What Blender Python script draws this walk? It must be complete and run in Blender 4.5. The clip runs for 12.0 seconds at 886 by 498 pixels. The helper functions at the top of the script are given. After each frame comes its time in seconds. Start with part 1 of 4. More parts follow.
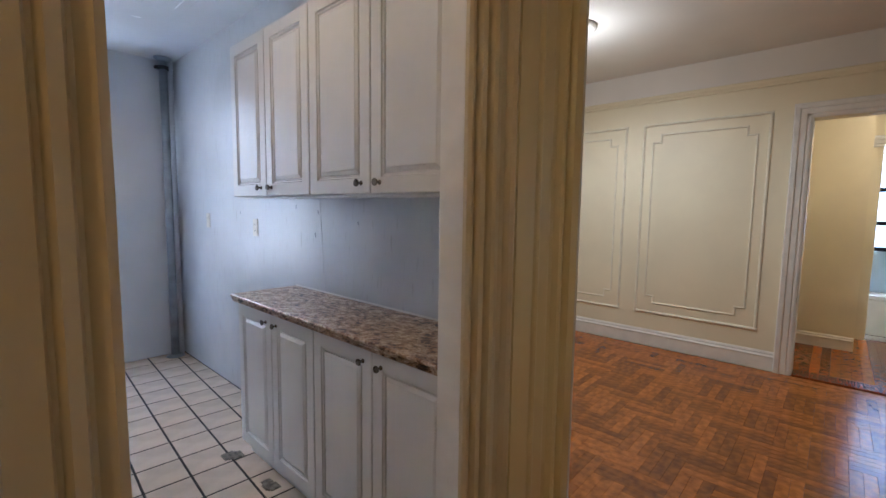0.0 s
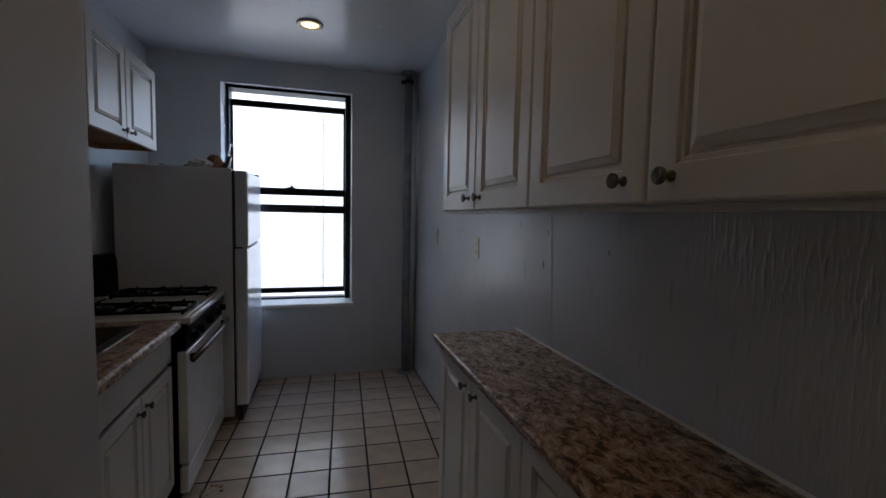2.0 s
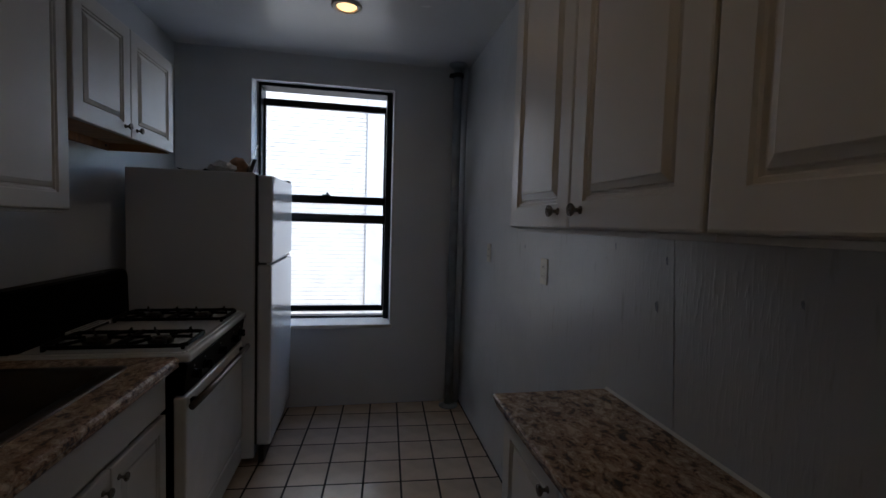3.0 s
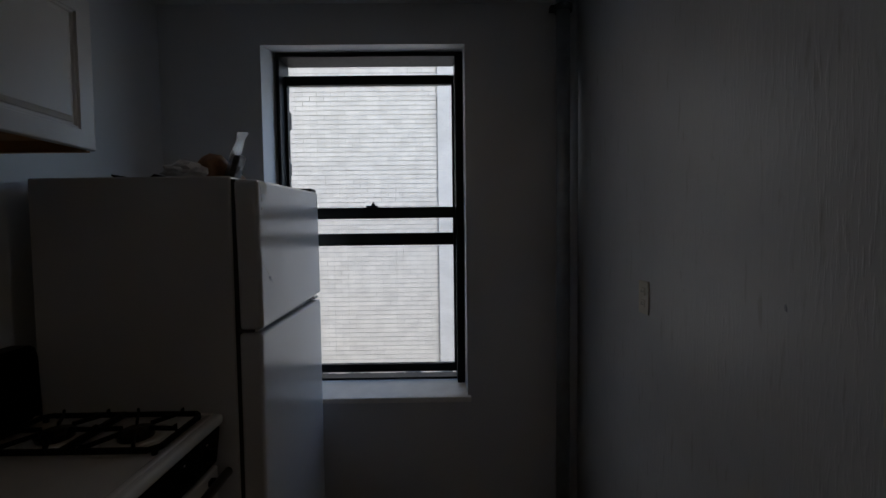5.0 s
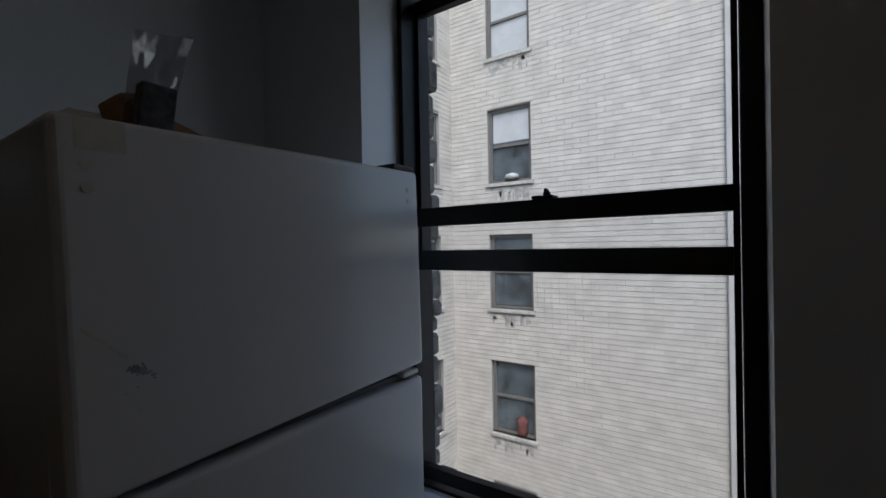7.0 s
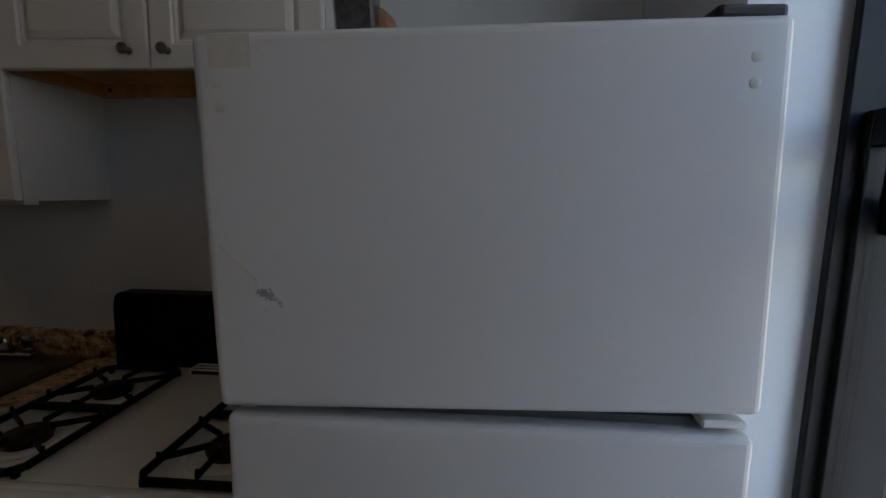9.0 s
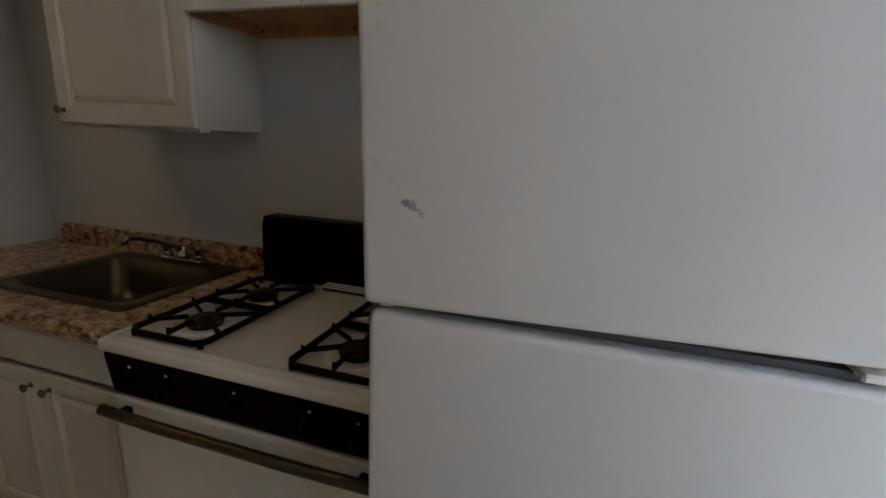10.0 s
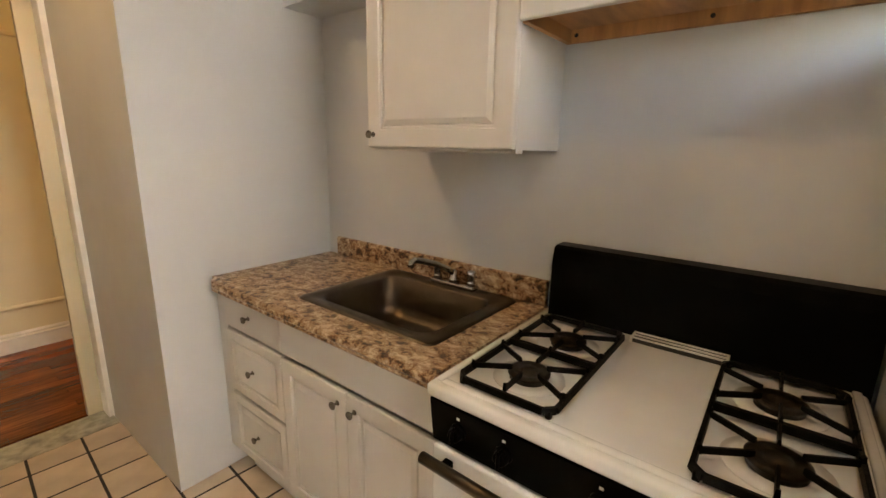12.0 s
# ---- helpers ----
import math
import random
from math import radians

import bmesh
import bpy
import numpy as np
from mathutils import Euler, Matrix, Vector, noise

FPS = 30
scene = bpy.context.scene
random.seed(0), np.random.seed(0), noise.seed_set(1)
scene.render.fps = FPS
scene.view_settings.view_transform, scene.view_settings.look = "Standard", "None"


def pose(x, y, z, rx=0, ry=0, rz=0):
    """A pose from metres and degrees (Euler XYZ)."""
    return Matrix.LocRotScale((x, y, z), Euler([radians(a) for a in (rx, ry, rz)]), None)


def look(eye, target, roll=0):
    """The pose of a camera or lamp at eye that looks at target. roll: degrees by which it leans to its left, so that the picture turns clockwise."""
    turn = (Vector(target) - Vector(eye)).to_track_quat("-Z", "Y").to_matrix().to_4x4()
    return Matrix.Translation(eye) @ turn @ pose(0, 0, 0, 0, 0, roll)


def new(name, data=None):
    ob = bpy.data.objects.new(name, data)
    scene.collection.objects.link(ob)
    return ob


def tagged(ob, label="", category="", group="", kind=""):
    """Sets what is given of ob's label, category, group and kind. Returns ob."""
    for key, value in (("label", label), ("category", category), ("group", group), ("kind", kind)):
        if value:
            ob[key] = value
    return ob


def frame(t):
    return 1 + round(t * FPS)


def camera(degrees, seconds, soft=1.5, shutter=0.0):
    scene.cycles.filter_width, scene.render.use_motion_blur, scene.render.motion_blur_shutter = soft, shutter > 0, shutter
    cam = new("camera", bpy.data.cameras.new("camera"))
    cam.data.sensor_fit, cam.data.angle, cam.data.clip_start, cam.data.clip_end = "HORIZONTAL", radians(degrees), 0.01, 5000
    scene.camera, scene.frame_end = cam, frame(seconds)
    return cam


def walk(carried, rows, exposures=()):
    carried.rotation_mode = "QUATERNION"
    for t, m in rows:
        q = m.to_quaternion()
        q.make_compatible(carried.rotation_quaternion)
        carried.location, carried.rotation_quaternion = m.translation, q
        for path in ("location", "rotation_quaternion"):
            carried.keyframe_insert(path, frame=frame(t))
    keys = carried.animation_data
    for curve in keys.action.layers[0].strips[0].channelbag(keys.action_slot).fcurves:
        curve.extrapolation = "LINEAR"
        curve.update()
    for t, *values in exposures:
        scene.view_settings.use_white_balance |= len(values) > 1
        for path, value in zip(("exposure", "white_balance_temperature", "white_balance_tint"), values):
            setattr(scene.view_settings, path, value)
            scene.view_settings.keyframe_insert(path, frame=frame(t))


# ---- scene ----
cam = camera(91.3, 12.0)

PATH = [
    (0, (-1.329, -4.542, 1.387), (0.144, -3.201, 1.202), 0.8),
    (0.5, (-1.154, -4.49, 1.385), (0.091, -2.931, 1.241), 2.0),
    (1, (-1.055, -4.363, 1.375), (-0.001, -2.672, 1.209), 1.5),
    (1.5, (-0.956, -4.14, 1.406), (-0.102, -2.337, 1.253), 1.65),
    (2, (-0.866, -3.891, 1.407), (-0.309, -1.975, 1.263), 1.2),
    (2.5, (-0.797, -3.677, 1.421), (-0.414, -1.721, 1.254), 1.6),
    (3, (-0.806, -3.408, 1.437), (-0.436, -1.446, 1.324), 1.7),
    (5, (-0.719, -2.241, 1.512), (-0.7, -0.243, 1.422), -0.7),
    (5.5, (-0.663, -1.926, 1.505), (-0.905, 0.057, 1.41), -2.0),
    (6, (-0.643, -1.608, 1.502), (-1.123, 0.33, 1.388), -1.1),
    (6.5, (-0.657, -1.289, 1.508), (-1.354, 0.585, 1.447), -1.5),
    (7, (-0.636, -1.0, 1.509), (-1.752, 0.66, 1.496), -1.1),
    (7.5, (-0.68, -0.797, 1.499), (-2.235, 0.459, 1.436), -0.0),
    (9.3, (-0.759, -0.471, 1.483), (-2.709, -0.768, 1.157), 1.4),
    (9.5, (-0.745, -0.48, 1.47), (-2.672, -0.861, 1.094), 1.8),
    (10, (-0.721, -0.522, 1.439), (-2.584, -1.076, 0.967), 2.7),
    (10.5, (-0.713, -0.598, 1.422), (-2.477, -1.375, 0.892), 2.7),
    (11, (-0.71, -0.729, 1.426), (-2.423, -1.62, 0.904), 3.2),
    (11.5, (-0.715, -0.913, 1.455), (-2.381, -1.92, 0.994), 2.1),
    (12, (-0.736, -1.056, 1.449), (-2.272, -2.253, 0.997), 1.1),
]

EXPOSURES = [(0, 5.2, 4900, 10), (0.5, 5.0, 4950, 10), (1, 4.45, 5150, 10), (1.5, 3.75, 5350, 10), (2, 2.85, 5450, 10), (2.5, 2.5, 5550, 10), (3, 2.25, 5650, 10), (5, 1.25, 6000, 10), (6.5, 0.97, 6080, 10), (7.7, 0.82, 6150, 10), (9.3, 3.0, 6600, 10), (10, 3.55, 7300, 10), (10.5, 3.9, 7850, 10), (11.2, 4.95, 8250, 10), (12, 5.65, 8200, 10)]
walk(cam, [(t, look(eye, target, roll)) for t, eye, target, roll in PATH], EXPOSURES)

# ---- world and light ----
world = bpy.data.worlds.new("overcast_sky")
scene.world = world
world.use_nodes = True
sky = world.node_tree.nodes.new("ShaderNodeTexSky")
sky.sky_type, sky.sun_disc = "NISHITA", False
sky.sun_elevation, sky.sun_rotation = radians(55), radians(146)
world.node_tree.links.new(sky.outputs[0], world.node_tree.nodes["Background"].inputs[0])
world.node_tree.nodes["Background"].inputs[1].default_value = 0.12
sun_data = bpy.data.lights.new("sun", "SUN")
sun_data.energy, sun_data.angle, sun_data.color = 1.5, radians(30), (1, 0.97, 0.92)
sun = new("sun", sun_data)
sun.matrix_world = look((6.3, -9.4, 16), (0, 0, 0))


def lamp(name, place, watts, colour, radius, spot=0):
    d = bpy.data.lights.new(name, "SPOT" if spot else "POINT")
    d.energy, d.color, d.shadow_soft_size = watts, colour, radius
    if spot:
        d.spot_size, d.spot_blend = radians(spot), 0.6
    o = new(name, d)
    o.location = place
    return o


WARM = (1.0, 0.68, 0.36)
lamp("kitchen_lamp", (-0.913, -0.82, 2.60), 0.22, WARM, 0.04, 150)
lamp("kitchen_lamp", (-1.0, -2.95, 2.60), 0.40, WARM, 0.04, 150)
lamp("living_lamp", (1.9, -2.94, 2.68), 2.0, (1.0, 0.90, 0.74), 0.10, 172)
# Extra point below the same fixture, added only to brighten the ceiling.
lamp("living_lamp", (1.9, -2.94, 2.40), 0.4, (1.0, 0.86, 0.66), 0.10)
lamp("passage_lamp", (4.1, -5.3, 2.3), 0.4, (1.0, 0.74, 0.44), 0.08)
lamp("hall_lamp", (-2.6, -4.35, 2.55), 0.22, (1.0, 0.57, 0.20), 0.1)


# ---- materials ----
def material(name, colour, rough=0.5, metal=0.0, vary=0.08, scale=6.0, bump=0.0, bump_scale=60.0, stretch=(1, 1, 1), rand=0.0, coat=0.0, tone=None, island=False, spec=0.5):
    m = bpy.data.materials.new(name)
    m.use_nodes = True
    n, l = m.node_tree.nodes, m.node_tree.links
    p = n["Principled BSDF"]
    p.inputs["Metallic"].default_value = metal
    p.inputs["Coat Weight"].default_value = coat
    p.inputs["Specular IOR Level"].default_value = spec
    co = n.new("ShaderNodeTexCoord")
    mp = n.new("ShaderNodeMapping")
    mp.inputs["Scale"].default_value = stretch
    l.new(co.outputs["Object"], mp.inputs[0])
    tx = n.new("ShaderNodeTexNoise")
    tx.inputs["Scale"].default_value, tx.inputs["Detail"].default_value = scale, 6
    l.new(mp.outputs[0], tx.inputs["Vector"])
    mix = n.new("ShaderNodeMix")
    mix.data_type = "RGBA"
    dark = tone or [c * (1 - 2.2 * vary) for c in colour]
    mix.inputs[6].default_value = (*dark, 1)
    mix.inputs[7].default_value = (*[min(1, c * (1 + vary * 0.6)) for c in colour], 1)
    rmp = n.new("ShaderNodeMapRange")
    rmp.inputs[1].default_value, rmp.inputs[2].default_value = 0.3, 0.62
    l.new(tx.outputs[0], rmp.inputs[0])
    l.new(rmp.outputs[0], mix.inputs[0])
    out = mix.outputs[2]
    if rand:
        oi = n.new("ShaderNodeNewGeometry" if island else "ShaderNodeObjectInfo")
        hs = n.new("ShaderNodeHueSaturation")
        mr = n.new("ShaderNodeMapRange")
        mr.inputs[3].default_value, mr.inputs[4].default_value = 1 - rand, 1 + rand
        l.new(oi.outputs["Random Per Island" if island else "Random"], mr.inputs[0])
        l.new(mr.outputs[0], hs.inputs["Value"])
        l.new(out, hs.inputs["Color"])
        out = hs.outputs[0]
    l.new(out, p.inputs["Base Color"])
    fine = n.new("ShaderNodeTexNoise")
    fine.inputs["Scale"].default_value, fine.inputs["Detail"].default_value = bump_scale, 5
    l.new(mp.outputs[0], fine.inputs["Vector"])
    rr = n.new("ShaderNodeMapRange")
    rr.inputs[3].default_value, rr.inputs[4].default_value = max(0.02, rough * 0.8), min(1, rough * 1.2)
    l.new(fine.outputs[0], rr.inputs[0])
    l.new(rr.outputs[0], p.inputs["Roughness"])
    if bump:
        b = n.new("ShaderNodeBump")
        b.inputs["Strength"].default_value, b.inputs["Distance"].default_value = min(1, bump * 100), 0.004
        l.new(fine.outputs[0], b.inputs["Height"])
        l.new(b.outputs[0], p.inputs["Normal"])
    return m


def glowing(name, colour, strength):
    m = bpy.data.materials.new(name)
    m.use_nodes = True
    p = m.node_tree.nodes["Principled BSDF"]
    p.inputs["Base Color"].default_value = (*colour, 1)
    p.inputs["Emission Color"].default_value = (*colour, 1)
    p.inputs["Emission Strength"].default_value = strength
    return m


def glazing(name, tint=(1, 1, 1), gloss=0.04, share=0.05):
    """Thin clear glass or film: mostly see-through, with a small even share of gloss."""
    m = bpy.data.materials.new(name)
    m.use_nodes = True
    n, l = m.node_tree.nodes, m.node_tree.links
    n.remove(n["Principled BSDF"])
    tr, gl, mx = n.new("ShaderNodeBsdfTransparent"), n.new("ShaderNodeBsdfGlossy"), n.new("ShaderNodeMixShader")
    mx.inputs[0].default_value = share
    tr.inputs[0].default_value = (*tint, 1)
    gl.inputs["Roughness"].default_value = gloss
    l.new(tr.outputs[0], mx.inputs[1])
    l.new(gl.outputs[0], mx.inputs[2])
    l.new(mx.outputs[0], n["Material Output"].inputs[0])
    return m


def granite(name):
    m = bpy.data.materials.new(name)
    m.use_nodes = True
    n, l = m.node_tree.nodes, m.node_tree.links
    p = n["Principled BSDF"]
    co = n.new("ShaderNodeTexCoord")
    a = n.new("ShaderNodeTexNoise")
    a.inputs["Scale"].default_value, a.inputs["Detail"].default_value, a.inputs["Roughness"].default_value, a.inputs["Distortion"].default_value = 30, 8, 0.72, 0.5
    mp = n.new("ShaderNodeMapping")
    mp.inputs["Scale"].default_value, mp.inputs["Rotation"].default_value = (1.3, 0.9, 1.2), (0, 0, 0.5)
    l.new(co.outputs["Object"], mp.inputs[0])
    l.new(mp.outputs[0], a.inputs["Vector"])
    r = n.new("ShaderNodeValToRGB")
    e = r.color_ramp.elements
    e[0].position, e[0].color = 0.35, (0.014, 0.008, 0.005, 1)
    e[1].position, e[1].color = 0.68, (0.74, 0.61, 0.45, 1)
    for at, c in ((0.415, (0.080, 0.038, 0.017, 1)), (0.455, (0.26, 0.125, 0.052, 1)), (0.492, (0.44, 0.27, 0.145, 1)), (0.51, (0.60, 0.43, 0.28, 1)), (0.535, (0.28, 0.155, 0.08, 1)), (0.56, (0.64, 0.49, 0.34, 1)), (0.61, (0.71, 0.555, 0.385, 1))):
        k = e.new(at)
        k.color = c
    l.new(a.outputs[0], r.inputs[0])
    v = n.new("ShaderNodeTexVoronoi")
    v.inputs["Scale"].default_value = 90
    l.new(co.outputs["Object"], v.inputs["Vector"])
    mx = n.new("ShaderNodeMix")
    mx.data_type, mx.blend_type = "RGBA", "MULTIPLY"
    mx.inputs[0].default_value = 0.25
    l.new(r.outputs[0], mx.inputs[6])
    l.new(v.outputs["Distance"], mx.inputs[7])
    l.new(mx.outputs[2], p.inputs["Base Color"])
    p.inputs["Roughness"].default_value = 0.32
    return m


def streaked_wall(name, colour):
    """Painted plaster with runs and wrinkles in the paint."""
    m = material(name, colour, 0.30, vary=0.05, scale=2.2)
    n, l = m.node_tree.nodes, m.node_tree.links
    co = n.new("ShaderNodeTexCoord")
    mp = n.new("ShaderNodeMapping")
    mp.inputs["Scale"].default_value = (64, 64, 9)
    t = n.new("ShaderNodeTexNoise")
    t.inputs["Scale"].default_value, t.inputs["Detail"].default_value = 1.6, 7
    l.new(co.outputs["Object"], mp.inputs[0])
    l.new(mp.outputs[0], t.inputs["Vector"])
    rp = n.new("ShaderNodeMapRange")
    rp.inputs[1].default_value, rp.inputs[2].default_value = 0.50, 0.64
    l.new(t.outputs[0], rp.inputs[0])
    b = n.new("ShaderNodeBump")
    b.inputs["Strength"].default_value, b.inputs["Distance"].default_value = 0.32, 0.0025
    big = n.new("ShaderNodeTexNoise")
    big.inputs["Scale"].default_value = 2.3
    l.new(co.outputs["Object"], big.inputs["Vector"])
    bm_ = n.new("ShaderNodeMapRange")
    bm_.inputs[1].default_value, bm_.inputs[2].default_value = 0.28, 0.60
    l.new(big.outputs[0], bm_.inputs[0])
    mu = n.new("ShaderNodeMath")
    mu.operation = "MULTIPLY"
    l.new(rp.outputs[0], mu.inputs[0])
    l.new(bm_.outputs[0], mu.inputs[1])
    l.new(mu.outputs[0], b.inputs["Height"])
    l.new(b.outputs[0], n["Principled BSDF"].inputs["Normal"])
    base = n["Principled BSDF"].inputs["Base Color"]
    clean = base.links[0].from_socket
    dirt = n.new("ShaderNodeMix")
    dirt.data_type, dirt.blend_type = "RGBA", "MULTIPLY"
    dirt.inputs[7].default_value = (0.80, 0.79, 0.77, 1)
    spots = n.new("ShaderNodeTexNoise")
    spots.inputs["Scale"].default_value, spots.inputs["Detail"].default_value = 0.7, 8
    l.new(mp.outputs[0], spots.inputs["Vector"])
    few = n.new("ShaderNodeMapRange")
    few.inputs[1].default_value, few.inputs[2].default_value = 0.61, 0.72
    l.new(spots.outputs[0], few.inputs[0])
    l.new(few.outputs[0], dirt.inputs[0])
    l.new(clean, dirt.inputs[6])
    l.new(dirt.outputs[2], base)
    return m


M_WALL = material("kitchen_wall_paint", (0.64, 0.65, 0.66), 0.45, vary=0.03, scale=2, bump=0.0015, bump_scale=14)
M_STREAK = streaked_wall("streaked_wall_paint", (0.62, 0.63, 0.64))
M_CEIL = material("ceiling_paint", (0.70, 0.71, 0.72), 0.25, vary=0.03, scale=1.5, bump=0.0003, bump_scale=4)
M_LRCEIL = material("living_ceiling_paint", (0.78, 0.75, 0.71), 0.7, vary=0.03, scale=1.5, bump=0.001, bump_scale=9)
M_CREAM = material("cream_wall_paint", (0.80, 0.73, 0.54), 0.5, vary=0.03, scale=2, bump=0.001, bump_scale=12)
M_BEAD = material("pale_cream_moulding_paint", (0.82, 0.77, 0.62), 0.45, vary=0.04, scale=9, bump=0.002, bump_scale=24)
M_TRIM = material("white_trim_paint", (0.80, 0.78, 0.74), 0.35, vary=0.04, scale=9, bump=0.002, bump_scale=24)
M_OLDTRIM = material("aged_cream_gloss_paint", (0.66, 0.575, 0.405), 0.36, vary=0.045, scale=5, bump=0.003, bump_scale=22, stretch=(1, 1, 0.12))
M_YELTRIM = material("yellowed_gloss_paint", (0.75, 0.65, 0.38), 0.34, vary=0.04, scale=5, bump=0.003, bump_scale=22, stretch=(1, 1, 0.12))
M_CAB = material("cabinet_white_foil", (0.70, 0.675, 0.64), 0.34, vary=0.02, scale=4)
M_CARC = material("cabinet_carcass_white", (0.68, 0.66, 0.635), 0.4, vary=0.03, scale=4)
M_PLY = material("orange_plywood", (0.56, 0.28, 0.11), 0.5, vary=0.14, scale=5, bump=0.001, stretch=(1, 6, 1))
M_TILE = material("ceramic_floor_tile", (0.64, 0.515, 0.39), 0.22, vary=0.09, scale=5, bump=0.0006, bump_scale=30, rand=0.05)
M_GROUT = material("dark_grout", (0.035, 0.028, 0.022), 0.85, vary=0.2, scale=30, bump=0.004)
M_GRAN = granite("granite_laminate")
M_STEEL = material("brushed_steel", (0.125, 0.10, 0.076), 0.33, 1.0, vary=0.04, scale=20)
M_CHROME = material("chrome", (0.48, 0.48, 0.48), 0.12, 1.0, vary=0.05, scale=10)
M_KNOB = material("nickel_knob", (0.20, 0.18, 0.155), 0.28, 1.0, vary=0.1, scale=40)
M_ENAMEL = material("white_enamel", (0.78, 0.775, 0.755), 0.22, vary=0.03, scale=6, coat=0.4)
M_FRIDGE = material("textured_white_steel", (0.68, 0.68, 0.69), 0.21, vary=0.0, scale=2, bump_scale=0.15)
M_BLACKEN = material("black_enamel", (0.003, 0.003, 0.003), 0.3, vary=0.2, scale=8, spec=0.035)
M_IRON = material("cast_iron", (0.005, 0.0045, 0.004), 0.5, spec=0.14, vary=0.3, scale=40, bump=0.003, bump_scale=120)
M_BURN = material("sooty_burner", (0.028, 0.02, 0.013), 0.42, 0.6, vary=0.3, scale=40)
M_RUBBER = material("dark_gasket", (0.03, 0.03, 0.032), 0.6, vary=0.2, scale=20)
M_BLACKAL = material("black_window_aluminium", (0.007, 0.007, 0.008), 0.45, spec=0.2, vary=0.2, scale=10)
M_PIPE = material("painted_grey_pipe", (0.30, 0.33, 0.36), 0.38, 0.3, vary=0.12, scale=9, bump=0.002)
M_IVORY = material("ivory_plastic", (0.72, 0.68, 0.58), 0.35, vary=0.03, scale=20)
M_SLOT = material("dark_slot", (0.02, 0.02, 0.02), 0.6)
M_GLASS = glazing("window_glass", (1, 1, 1), 0.03, 0.02)
M_BAG = glazing("clear_plastic_bag", (0.80, 0.80, 0.81), 0.22, 0.20)
M_WOODF = material("varnished_oak", (0.35, 0.112, 0.013), 0.2, vary=0.2, scale=7, bump=0.0008, stretch=(3, 3, 1), rand=0.36, coat=0.08, spec=0.35)
M_WOODH = material("varnished_red_oak", (0.19, 0.045, 0.011), 0.24, vary=0.24, scale=6, bump=0.0006, stretch=(1, 12, 1), rand=0.45, spec=0.3, coat=0.1, island=True)
M_WOODI = material("varnished_oak_field", (0.35, 0.112, 0.013), 0.2, vary=0.2, scale=7, bump=0.0008, stretch=(3, 3, 1), rand=0.36, coat=0.08, spec=0.35, island=True)
M_WOODG = material("floor_gap", (0.05, 0.018, 0.006), 0.6, vary=0.2)
M_MARBLE = material("worn_marble_saddle", (0.42, 0.40, 0.32), 0.5, vary=0.22, scale=18, bump=0.002)
M_BRICK = material("painted_white_brick", (0.60, 0.562, 0.50), 0.85, vary=0.06, scale=3, bump=0.004, bump_scale=40, rand=0.05, island=True)
M_MORTAR = material("grey_mortar", (0.35, 0.33, 0.30), 0.95, vary=0.08, scale=4, bump=0.004)
M_CONC = material("smooth_render", (0.53, 0.51, 0.475), 0.9, vary=0.06, scale=2, bump=0.003, bump_scale=30)
M_ROUGH = material("rough_masonry", (0.20, 0.18, 0.16), 0.95, vary=0.3, scale=14, bump=0.006, bump_scale=30)
M_TAUPE = material("taupe_window_frame", (0.16, 0.15, 0.135), 0.6, vary=0.08, scale=10)
M_SILLST = material("pale_stone_sill", (0.50, 0.48, 0.44), 0.85, vary=0.12, scale=14)
M_PANE = material("far_window_pane", (0.10, 0.12, 0.13), 0.08, vary=0.3, scale=2.5)
M_BLIND = material("white_blind", (0.55, 0.56, 0.56), 0.6, vary=0.05, scale=4)
M_SMUDGE = material("scuffed_blue_grey", (0.34, 0.36, 0.41), 0.5, vary=0.2, scale=60)
M_YELLOWED = material("yellowed_scuff", (0.60, 0.58, 0.53), 0.5, vary=0.04, scale=60)
M_BREAD = material("brown_paper_packet", (0.30, 0.15, 0.07), 0.6, vary=0.25, scale=20, bump=0.004)
M_WHITEP = material("white_crumpled_plastic", (0.62, 0.62, 0.62), 0.4, vary=0.1, scale=20, bump=0.005, bump_scale=40)
M_LEAFLET = material("dark_grey_print", (0.09, 0.09, 0.095), 0.45, vary=0.3, scale=60)
M_RAIL = material("grey_door_rail", (0.075, 0.082, 0.092), 0.45, vary=0.05, scale=8)
M_CEMENT = material("bare_cement_patch", (0.20, 0.17, 0.13), 0.95, vary=0.3, scale=40, bump=0.006)
M_BULB = glowing("lamp_glow", (1.0, 0.55, 0.20), 0.5)
M_FROST = glowing("frosted_lamp_glow", (1.0, 0.78, 0.5), 0.05)
M_GROUND = material("courtyard_concrete", (0.30, 0.29, 0.27), 0.9, vary=0.15, scale=1, bump=0.004)
M_STAIN = material("soot_stain", (0.44, 0.42, 0.385), 0.95, vary=0.2, scale=9)
M_BLUE = material("blue_bathroom_paint", (0.42, 0.52, 0.62), 0.5, vary=0.05, scale=3)
M_RED = material("red_curtain", (0.17, 0.06, 0.055), 0.8, vary=0.2, scale=9)

# ---- building helpers ----
ORG = {}


def thing(name, place, label, category, group="", kind=""):
    o = new(name)
    o.empty_display_size = 0.1
    o.location = place
    ORG[o.name] = Vector(place)
    return tagged(o, label, category, group, kind)


def mesh_of(name, bm, mat, smooth=False):
    me = bpy.data.meshes.new(name)
    bmesh.ops.recalc_face_normals(bm, faces=bm.faces[:])
    bm.to_mesh(me)
    bm.free()
    for mt in (mat if isinstance(mat, (list, tuple)) else [mat]):
        me.materials.append(mt)
    if smooth:
        me.polygons.foreach_set("use_smooth", [True] * len(me.polygons))
    return me


